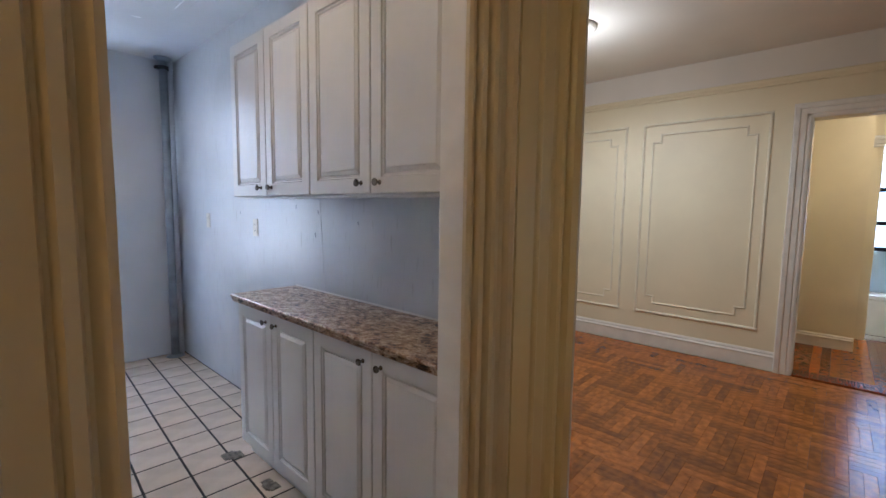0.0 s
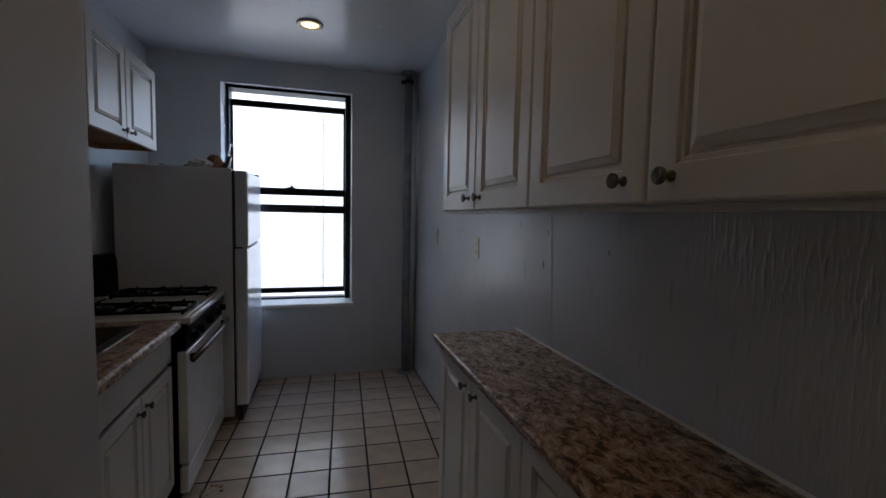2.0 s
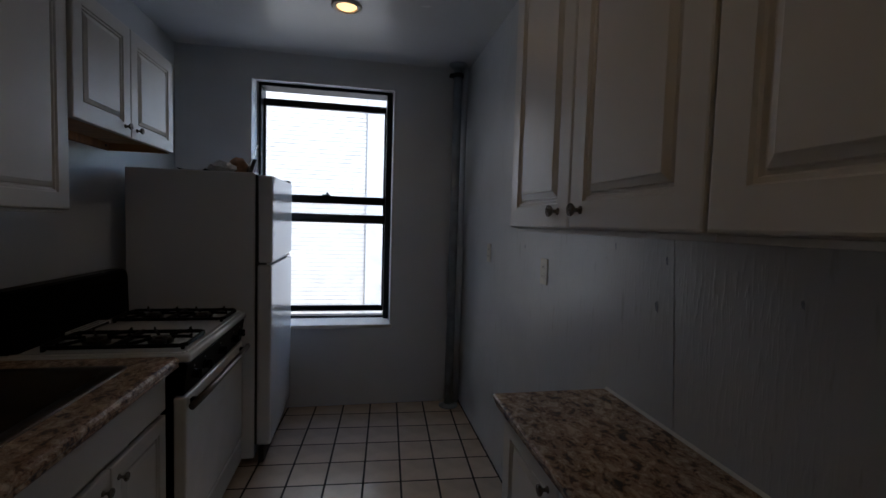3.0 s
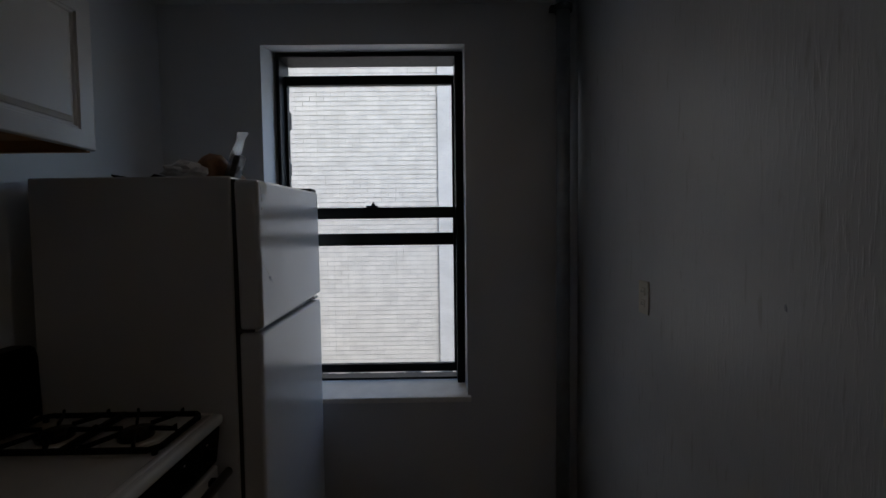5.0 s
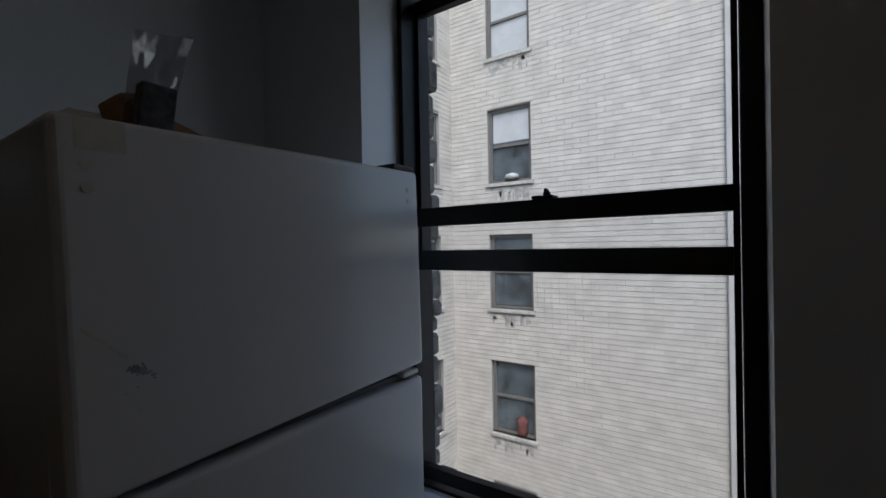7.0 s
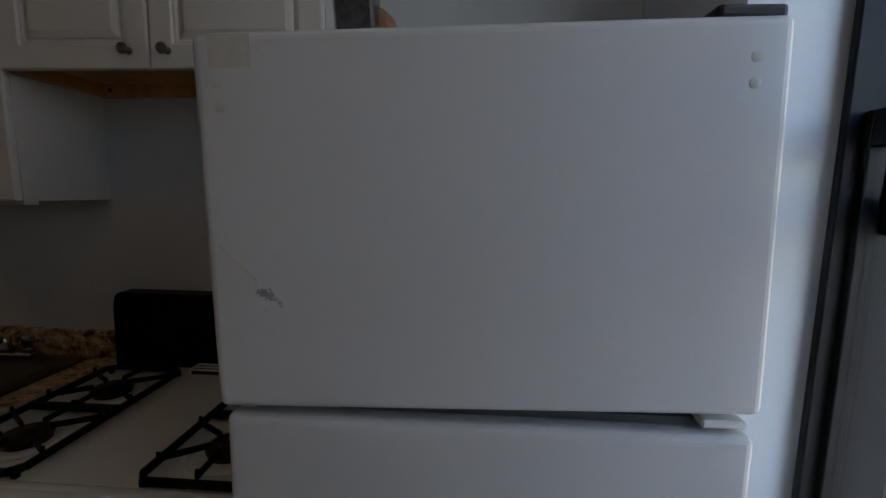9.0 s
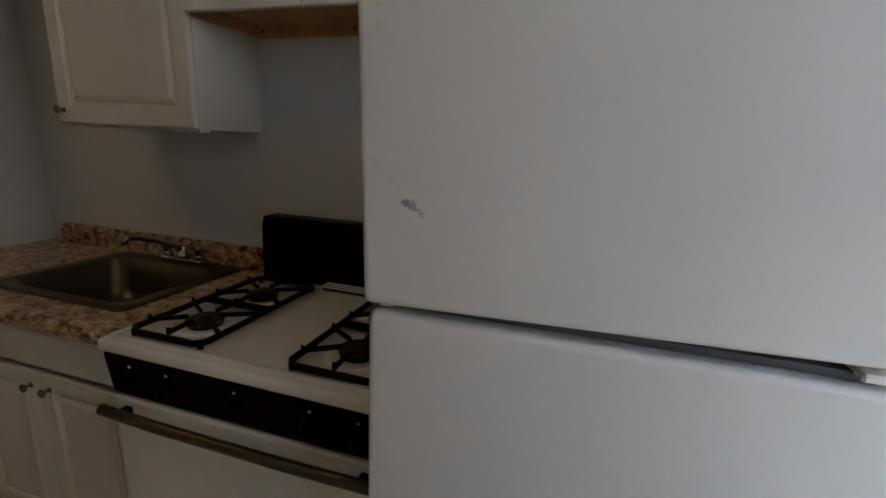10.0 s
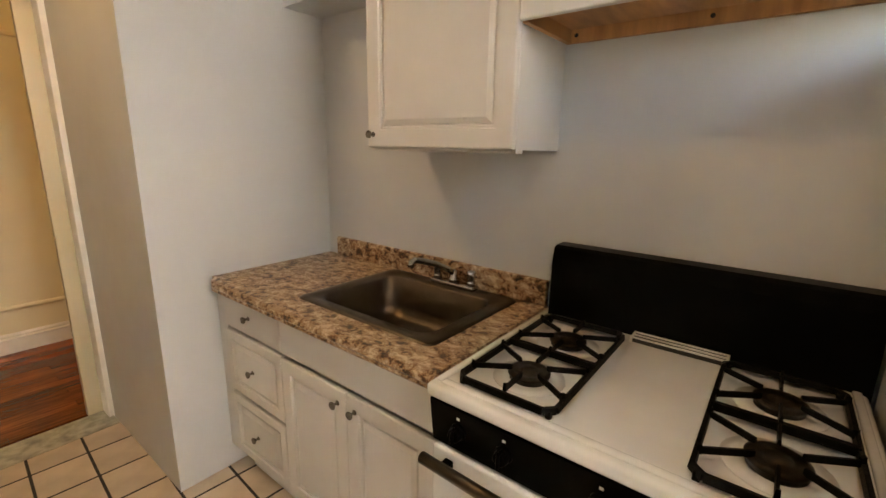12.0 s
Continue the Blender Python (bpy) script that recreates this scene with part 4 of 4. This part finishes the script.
def grate(y0, y1):
    """One long grate over a front and a back burner."""
    x0, x1, z = -1.975, -1.478, 0.944
    ym, xm = (y0 + y1) / 2, (x0 + x1) / 2
    t = thing("burner_grate", (xm, ym, 0.918), "black cast-iron grate over two burners", "grate", "cooker grates")
    b = bmesh.new()
    c = 0.02
    ring = [(x0 + c, y0), (x1 - c, y0), (x1, y0 + c), (x1, y1 - c), (x1 - c, y1), (x0 + c, y1), (x0, y1 - c), (x0, y0 + c)]
    for p, q in zip(ring, ring[1:] + ring[:1]):
        bar(b, (*p, z - 0.008), (*q, z - 0.008), 0.0058, 0.0072)
    bar(b, (xm, y0, z - 0.006), (xm, y1, z - 0.006), 0.0095, 0.008)
    part("grate_frame", b, M_IRON, t)
    for xb in (xm - 0.117, xm + 0.117):
        for a in [radians(v) for v in (0, 58, 122, 180, 238, 302)]:
            dx, dy = math.cos(a), math.sin(a)
            reach = min(0.118 / max(1e-6, abs(dx)), (y1 - y0) / 2 / max(1e-6, abs(dy)))
            b = bmesh.new()
            bar(b, (xb + dx * 0.040, ym + dy * 0.040, z), (xb + dx * reach, ym + dy * reach, z - 0.002), 0.0036, 0.0062)
            bar(b, (xb + dx * (reach - 0.008), ym + dy * (reach - 0.008), z), (xb + dx * reach, ym + dy * reach, z + 0.003), 0.0045, 0.009)
            part("finger", b, M_IRON, t)
    for p in ((x0 + 0.01, y0 + 0.01), (x1 - 0.01, y0 + 0.01), (x1 - 0.01, y1 - 0.01), (x0 + 0.01, y1 - 0.01)):
        part("foot", box(p[0] - 0.006, p[1] - 0.006, 0.9185, p[0] + 0.006, p[1] + 0.006, z - 0.008, 0.001, 1), M_IRON, t)
    for xb in (xm - 0.117, xm + 0.117):
        part("drip_bowl", lathe([(0.085, 0.0), (0.085, 0.002), (0.06, 0.001), (0.05, 0.0005)], (xb, ym, 0.9182), seg=28), M_ENAMEL, top, smooth=True)
        bb = part("burner", lathe([(0.046, 0), (0.046, 0.010), (0.050, 0.012), (0.050, 0.018), (0.040, 0.022), (0.022, 0.019), (0.020, 0.024), (0.003, 0.025)], (xb, ym, 0.9185), seg=28), M_BURN, top, "sooty gas burner", True)


grate(-1.585, -1.352)
grate(-1.108, -0.878)

# ---- cabinets ----
XF = -1.51


def base_front(parent, y0, y1, z0, z1, knobs, panel=True, rail=0.05, x=XF, side=1, name="door"):
    d = part(name, raised_panel(x, side, y0 + 0.0015, y1 - 0.0015, z0, z1, rail=rail, panel=panel), M_CAB, parent)
    for ky, kz in knobs:
        knob(x, side, ky, kz, d)
    return d


def open_carcass(y0, y1, z1):
    """Cabinet box set back behind its fronts, with side panels and floor coming forward."""
    b = box(-2.115, y0, 0.11, XF - 0.12, y1, z1)
    for a, c in ((y0, y0 + 0.016), (y1 - 0.016, y1)):
        box(XF - 0.1195, a, 0.11, XF - 0.02, c, z1, bm=b)
    return box(XF - 0.1195, y0 + 0.016, 0.11, XF - 0.02, y1 - 0.016, 0.126, bm=b)


t = thing("drawer_cabinet", (-1.8, -2.6, 0), "white three-drawer base cabinet with nickel knobs", "cabinet", "kitchen base cabinets")
part("body", open_carcass(-2.80, -2.396, 0.868), M_CARC, t)
part("toe_kick", box(-2.10, -2.80, 0.0, XF - 0.07, -2.396, 0.11), M_CARC, t)
base_front(t, -2.80, -2.396, 0.722, 0.862, [(-2.605, 0.795)], False, name="drawer")
base_front(t, -2.80, -2.396, 0.430, 0.703, [(-2.605, 0.565)], True, 0.036, name="drawer")
base_front(t, -2.80, -2.396, 0.130, 0.411, [(-2.605, 0.268)], True, 0.036, name="drawer")
t = thing("filler_strip", (-1.52, -2.84, 0), "white filler strip between cabinet and wall", "cabinet filler")
part("strip", box(-2.1, -2.878, 0.11, XF - 0.012, -2.802, 0.868, 0.001, 1), M_CARC, t)
t = thing("sink_cabinet", (-1.8, -2.03, 0), "white two-door sink base cabinet with plain false front", "cabinet", "kitchen base cabinets")
part("body", open_carcass(-2.394, -1.672, 0.70), M_CARC, t)
part("side_panel", box(-2.115, -1.690, 0.70, XF - 0.02, -1.672, 0.868), M_CARC, t)
part("front_rail", box(XF - 0.04, -2.394, 0.73, XF - 0.02, -1.690, 0.868), M_CARC, t)
part("toe_kick", box(-2.10, -2.394, 0.0, XF - 0.07, -1.672, 0.11), M_CARC, t)
base_front(t, -2.394, -1.672, 0.720, 0.862, [], False, name="false_front")
base_front(t, -2.394, -2.034, 0.130, 0.699, [(-2.075, 0.650)])
base_front(t, -2.032, -1.672, 0.130, 0.699, [(-1.993, 0.650)])

t = thing("kitchen_worktop", (-1.8, -2.27, 0.87), "brown granite-look laminate worktop with backsplash and sink cutout", "worktop")
SX0, SX1, SY0, SY1 = -2.035, -1.615, -2.345, -1.80
edge = [(-1.51, 0.870), (-1.476, 0.870), (-1.472, 0.876), (-1.474, 0.884), (-1.470, 0.890), (-1.472, 0.900), (-1.480, 0.909), (-1.492, 0.912), (-1.51, 0.912)]
b = bmesh.new()
xs, ys = [-2.119, SX0, SX1, -1.51], [-2.878, SY0, SY1, -1.654]
for i in range(3):
    for j in range(3):
        if (i, j) != (1, 1):
            box(xs[i], ys[j], 0.870, xs[i + 1], ys[j + 1], 0.912, bm=b)
bmesh.ops.remove_doubles(b, verts=b.verts[:], dist=0.0005)
inner_faces = [f for f in b.faces if any(g is not f and (g.calc_center_median() - f.calc_center_median()).length < 1e-5 for e in f.edges for g in e.link_faces)]
bmesh.ops.delete(b, geom=list(set(inner_faces)), context="FACES")
part("slab", b, M_GRAN, t)
b = prism(edge, "y", -2.800, -1.654)
prism([(-1.5095, -2.851), (-1.5095, -2.8), (-1.473, -2.8), (-1.477, -2.818), (-1.488, -2.838)], "z", 0.871, 0.911, b)
part("front_edge", b, M_GRAN, t)
part("backsplash", box(-2.119, -2.80, 0.912, -2.097, -1.654, 1.006, 0.006, 2), M_GRAN, t)


def sink():
    t = thing("kitchen_sink", (-1.82, -2.07, 0.73), "brushed stainless steel single-bowl drop-in sink", "sink")
    bm = bmesh.new()

    def ring(x0, x1, y0, y1, r, z):
        out = []
        for cx, cy, a0 in ((x1 - r, y1 - r, 0), (x0 + r, y1 - r, 90), (x0 + r, y0 + r, 180), (x1 - r, y0 + r, 270)):
            for k in range(7):
                a = radians(a0 + k * 15)
                out.append(bm.verts.new((cx + r * math.cos(a), cy + r * math.sin(a), z)))
        return out
    rings = [ring(-2.09, -1.585, -2.39, -1.755, 0.03, 0.9125), ring(-2.088, -1.587, -2.388, -1.757, 0.03, 0.9165), ring(-2.08, -1.595, -2.38, -1.765, 0.03, 0.9185),
             ring(-2.02, -1.63, -2.335, -1.81, 0.06, 0.9170), ring(-2.014, -1.636, -2.329, -1.816, 0.06, 0.910), ring(-2.0, -1.65, -2.315, -1.83, 0.065, 0.80),
             ring(-1.985, -1.665, -2.30, -1.845, 0.07, 0.758), ring(-1.95, -1.70, -2.265, -1.88, 0.07, 0.742), ring(-1.86, -1.78, -2.12, -2.03, 0.03, 0.738)]
    for a, c in zip(rings, rings[1:]):
        for k in range(28):
            bm.faces.new((a[k], a[(k + 1) % 28], c[(k + 1) % 28], c[k]))
    bm.faces.new(rings[-1])
    part("basin", bm, M_STEEL, t, smooth=True)
    part("drain", lathe([(0.045, 0), (0.045, 0.003), (0.032, 0.004), (0.028, 0.001), (0.004, 0.001)], (-1.82, -2.07, 0.7385), seg=24), M_CHROME, t, "chrome drain ring", True)


sink()
t = thing("kitchen_faucet", (-2.06, -2.03, 0.918), "chrome two-handle kitchen faucet with low spout", "faucet")
part("base_plate", box(-2.083, -2.135, 0.918, -2.037, -1.925, 0.938, 0.008, 3), M_CHROME, t, smooth=True)
b = lathe([(0.021, 0), (0.021, 0.012), (0.016, 0.022), (0.015, 0.045), (0.005, 0.05)], (-2.06, -2.03, 0.936), seg=18)
part("spout_base", b, M_CHROME, t, smooth=True)
part("spout", tube([(-2.06, -2.03, 0.968), (-2.03, -2.037, 0.992), (-1.97, -2.05, 1.022), (-1.90, -2.064, 1.046), (-1.87, -2.07, 1.052), (-1.857, -2.073, 1.045), (-1.853, -2.074, 1.028)], 0.0115, 12), M_CHROME, t, "curved chrome spout", True)
for y in (-2.112, -1.948):
    h = part("handle", lathe([(0.018, 0), (0.017, 0.014), (0.013, 0.02), (0.016, 0.024), (0.018, 0.05), (0.015, 0.058), (0.003, 0.06)], (-2.06, y, 0.937), seg=14), M_CHROME, t, smooth=True)


def wall_cabinet(label, x0, x1, side, y0, y1, z0, z1, seams, knobs, open_bottom=False, group="kitchen wall cabinets"):
    """x1 is the door plane; doors face side."""
    t = thing("wall_cabinet", ((x0 + x1) / 2, (y0 + y1) / 2, z0), label, "cabinet", group)
    xb = x1 - side * 0.021
    if open_bottom:
        b = bmesh.new()
        lo, hi = min(x0, xb), max(x0, xb)
        box(lo, y0, z0 + 0.045, hi, y1, z1, bm=b)
        part("body", b, M_CARC, t)
        part("bottom_panel", box(lo + 0.018, y0 + 0.018, z0 + 0.035, hi - 0.003, y1 - 0.018, z0 + 0.045), M_PLY, t, "unpainted orange plywood underside")
        part("back_rail", box(lo, y0 + 0.018, z0 - 0.002, lo + 0.018, y1 - 0.018, z0 + 0.045, 0.001, 1), M_PLY, t, "orange wooden hanging rail")
        for yy in (y0 + 0.035, (y0 + y1) / 2 - 0.02, y1 - 0.05):
            part("screw", lathe([(0.006, 0), (0.006, 0.002), (0.002, 0.003)], (lo + 0.0178, yy, z0 + 0.018), (1, 0, 0), 10), M_SLOT, t, "dark screw head")
        for yy in (y0, y1 - 0.018):
            part("side_rail", box(lo, yy, z0 - 0.002, hi - 0.002, yy + 0.018, z0 + 0.045, 0.001, 1), M_PLY, t)
    else:
        part("body", box(min(x0, xb), y0, z0, max(x0, xb), y1, z1, 0.001, 1), M_CARC, t)
        part("light_rail", box(min(xb - side * 0.04, xb), y0, z0 - 0.010, max(xb - side * 0.04, xb), y1, z0, 0.001, 1), M_CARC, t)
    for a, c in zip(seams, seams[1:]):
        d = part("door", raised_panel(x1, side, a + 0.002, c - 0.002, z0 + 0.002, z1 - 0.004), M_CAB, t)
        for ky, kz in knobs:
            if a < ky < c:
                knob(x1, side, ky, kz, d)
    return t


wall_cabinet("tall white single-door wall cabinet above the sink", -2.119, -1.815, 1, -2.245, -1.662, 1.448, 2.235, [-2.245, -1.662], [(-2.215, 1.492)])
wall_cabinet("white two-door wall cabinet with bare plywood underside", -2.119, -1.805, 1, -1.658, -0.835, 1.772, 2.245, [-1.658, -1.265, -0.835], [(-1.315, 1.815), (-1.217, 1.815)], True)
for k, (a, m, c) in enumerate(((-2.152, -2.53, -2.912), (-2.914, -3.314, -3.722))):
    wall_cabinet("white two-door wall cabinet with nickel knobs", -0.001, -0.366, -1, c, a, 1.434, 2.205, [c, m, a], [(m + 0.052, 1.475), (m - 0.052, 1.475)])
    t = thing("base_cabinet", (-0.18, (a + c) / 2, 0), "shallow white two-door base cabinet with nickel knobs", "cabinet", "kitchen base cabinets")
    part("body", box(-0.339, c, 0.075, -0.001, a, 0.868, 0.001, 1), M_CARC, t)
    part("toe_kick", box(-0.31, c, 0, -0.01, a - 0.01, 0.075), M_CARC, t)
    for y0, y1, ky in ((c, m, m - 0.052), (m, a, m + 0.052)):
        base_front(t, y0, y1, 0.085, 0.862, [(ky, 0.815)], x=-0.36, side=-1, rail=0.056)
t = thing("shallow_worktop", (-0.19, -2.93, 0.868), "narrow brown granite-look laminate worktop with stepped edge", "worktop")
edge = [(-0.36, 0.868), (-0.374, 0.868), (-0.380, 0.873), (-0.380, 0.878), (-0.377, 0.8795), (-0.377, 0.8825), (-0.385, 0.885), (-0.386, 0.891), (-0.382, 0.8925), (-0.382, 0.8955), (-0.390, 0.898), (-0.391, 0.906), (-0.386, 0.911), (-0.36, 0.911)]
b = prism(edge, "y", -3.728, -2.128)
box(-0.36, -3.728, 0.868, -0.001, -2.128, 0.911, bm=b)
part("slab", b, M_GRAN, t)
part("caulk_line", prism([(-0.001, 0.911), (-0.008, 0.911), (-0.001, 0.918)], "y", -3.728, -2.128), M_TRIM, t, "white sealant line")

# ---- floor pieces ----
PX, PY, G = 0.2068, 0.2215, 0.0052
SKEW = radians(-3.25)
TURN = Matrix.Rotation(SKEW, 4, "Z")
tile_me = mesh_of("tile", box(-PX / 2 + G, -PY / 2 + G, -0.008, PX / 2 - G, PY / 2 - G, 0, 0.0015, 1), M_TILE)


def clipped_tile(m):
    """A tile cut off at the edges of the floor, in its own coordinates, or None."""
    b = box(-PX / 2 + G, -PY / 2 + G, -0.008, PX / 2 - G, PY / 2 - G, 0, 0.0015, 1)
    inv = m.inverted()
    for co, no in (((-0.010, 0, 0), (1, 0, 0)), ((-2.12, 0, 0), (-1, 0, 0)), ((0, -0.006, 0), (0, 1, 0)), ((0, -3.637, 0), (0, -1, 0))):
        cut = bmesh.ops.bisect_plane(b, geom=b.verts[:] + b.edges[:] + b.faces[:], plane_co=inv @ Vector(co), plane_no=inv.to_3x3() @ Vector(no), clear_outer=True)
        open_edges = [e for e in cut["geom_cut"] if isinstance(e, bmesh.types.BMEdge)]
        if open_edges:
            bmesh.ops.contextual_create(b, geom=open_edges)
    if len(b.verts) < 6:
        b.free()
        return None
    return mesh_of("tile", b, M_TILE)


for i in range(-12, 4):
    for j in range(-19, 4):
        m = TURN @ Matrix.Translation((-0.0915 + PX * (i + 0.5), 0.0045 + PY * (j + 0.5), 0))
        cx, cy = m.translation.x, m.translation.y
        if not (-2.24 < cx < 0.12 and -3.76 < cy < 0.12) or (cx < -1.42 and cy < -3.0):
            continue
        full = -2.0 < cx < -0.125 and -3.51 < cy < -0.13
        me = tile_me if full else clipped_tile(m)
        if me is None:
            continue
        o = new("tile", me)
        o.matrix_basis = m
        o.parent = FLOOR_K
for (x, y), w in (((-0.41, -2.12), 0.05), ((-0.385, -2.53), 0.04)):
    b = bmesh.new()
    for k in range(4):
        q = random.Random(k + int(w * 999))
        dx, dy = q.uniform(-0.02, 0.02), q.uniform(-0.03, 0.03)
        box(x + dx - w * 0.6, y + dy - w * 0.8, -0.002, x + dx + w * 0.6, y + dy + w * 0.6, 0.0015 + 0.0006 * k, 0.001, 1, b)
    structure("floor_chip", b, M_CEMENT, "chipped tile showing bare cement", "floor damage")

b = bmesh.new()
q = random.Random(11)
for k in range(14):
    x, y, s = -1.40 + q.gauss(0, 0.02), -1.56 + q.gauss(0, 0.05), q.uniform(0.004, 0.014)
    lathe([(s, 0), (s * 0.8, 0.002), (s * 0.3, 0.0025)], (x, y, -0.0005), seg=7, bm=b)
structure("floor_rust", b, M_BREAD, "brown rust crumbs on the tiles by the cooker", "dirt")

# parquet: three strips to a block, blocks laid in a herringbone
SW, SL = 0.056, 0.336
n_s = 0
strip_me = {d: mesh_of("parquet_strip", box(*((-SL / 2 + 0.0006, -SW / 2 + 0.0006) if d == 0 else (-SW / 2 + 0.0006, -SL / 2 + 0.0006)), -0.012, *((SL / 2 - 0.0006, SW / 2 - 0.0006) if d == 0 else (SW / 2 - 0.0006, SL / 2 - 0.0006)), 0), M_WOODF) for d in (0, 1)}
BW = SW * 3
rest = bmesh.new()
for r in range(-40, 60):
    for s in range(-40, 60):
        for d in (0, 1):
            ox = r * BW + s * SL
            oy = -3.0 + (r * BW - s * SL)
            for k in range(3):
                if d == 0:
                    cx, cy = ox + SL / 2, oy + SW * (k + 0.5)
                else:
                    cx, cy = ox + SL + SW * (k + 0.5), oy + BW - SL + SL / 2 - 0.0
                if not (0.1 < cx < LX - 0.12 and -6.5 < cy < -0.95):
                    continue
                near = 1.2 < cx < LX - 0.36 and -4.95 < cy < -2.2
                if near and n_s < 300:
                    o = new("parquet_strip", strip_me[d])
                    o.location, o.parent = (cx, cy, 0), FLOOR_L
                    n_s += 1
                else:
                    hx, hy = (SL / 2, SW / 2) if d == 0 else (SW / 2, SL / 2)
                    x0, x1 = max(cx - hx + 0.0006, 0.09), min(cx + hx - 0.0006, LX - 0.212)
                    if x1 - x0 > 0.01:
                        box(x0, cy - hy + 0.0006, -0.012, x1, cy + hy - 0.0006, 0, bm=rest)
o = part("parquet_field", rest, M_WOODI, FLOOR_L)
tagged(o, kind="stuff")
board = 0.07
b = bmesh.new()
for k in range(int(1.3 / board)):
    y0 = -5.12 + k * board
    x = -3.0 - (k % 3) * 0.3
    while x < 0.08:
        box(max(x, -3.0), y0, -0.012, min(x + 0.9, 0.08), y0 + board - 0.0012, -0.0005, bm=b)
        x += 0.902
tagged(part("hall_boards", b, M_WOODH, FLOOR_L), kind="stuff")
b = bmesh.new()
for k in range(2):
    box(LX - 0.21 + k * 0.09, -6.5, -0.012, LX - 0.125 + k * 0.09, -0.95, -0.0003, bm=b)
tagged(part("border_boards", b, M_WOODI, FLOOR_L), kind="stuff")
b = bmesh.new()
for k in range(int(1.65 / board)):
    y0 = -5.77 + k * board
    box(LX + 0.165, y0, -0.012, 5.3, y0 + board - 0.0012, -0.0005, bm=b)
tagged(part("passage_boards", b, M_WOODI, FLOOR_L), kind="stuff")
b = bmesh.new()
for i in range(4):
    for j in range(20):
        box(5.42 + i * 0.052, -5.75 + j * 0.052, -0.012, 5.42 + i * 0.052 + 0.048, -5.75 + j * 0.052 + 0.048, -0.001, bm=b)
tagged(part("bathroom_tiles", b, M_BLIND, FLOOR_L), kind="stuff")
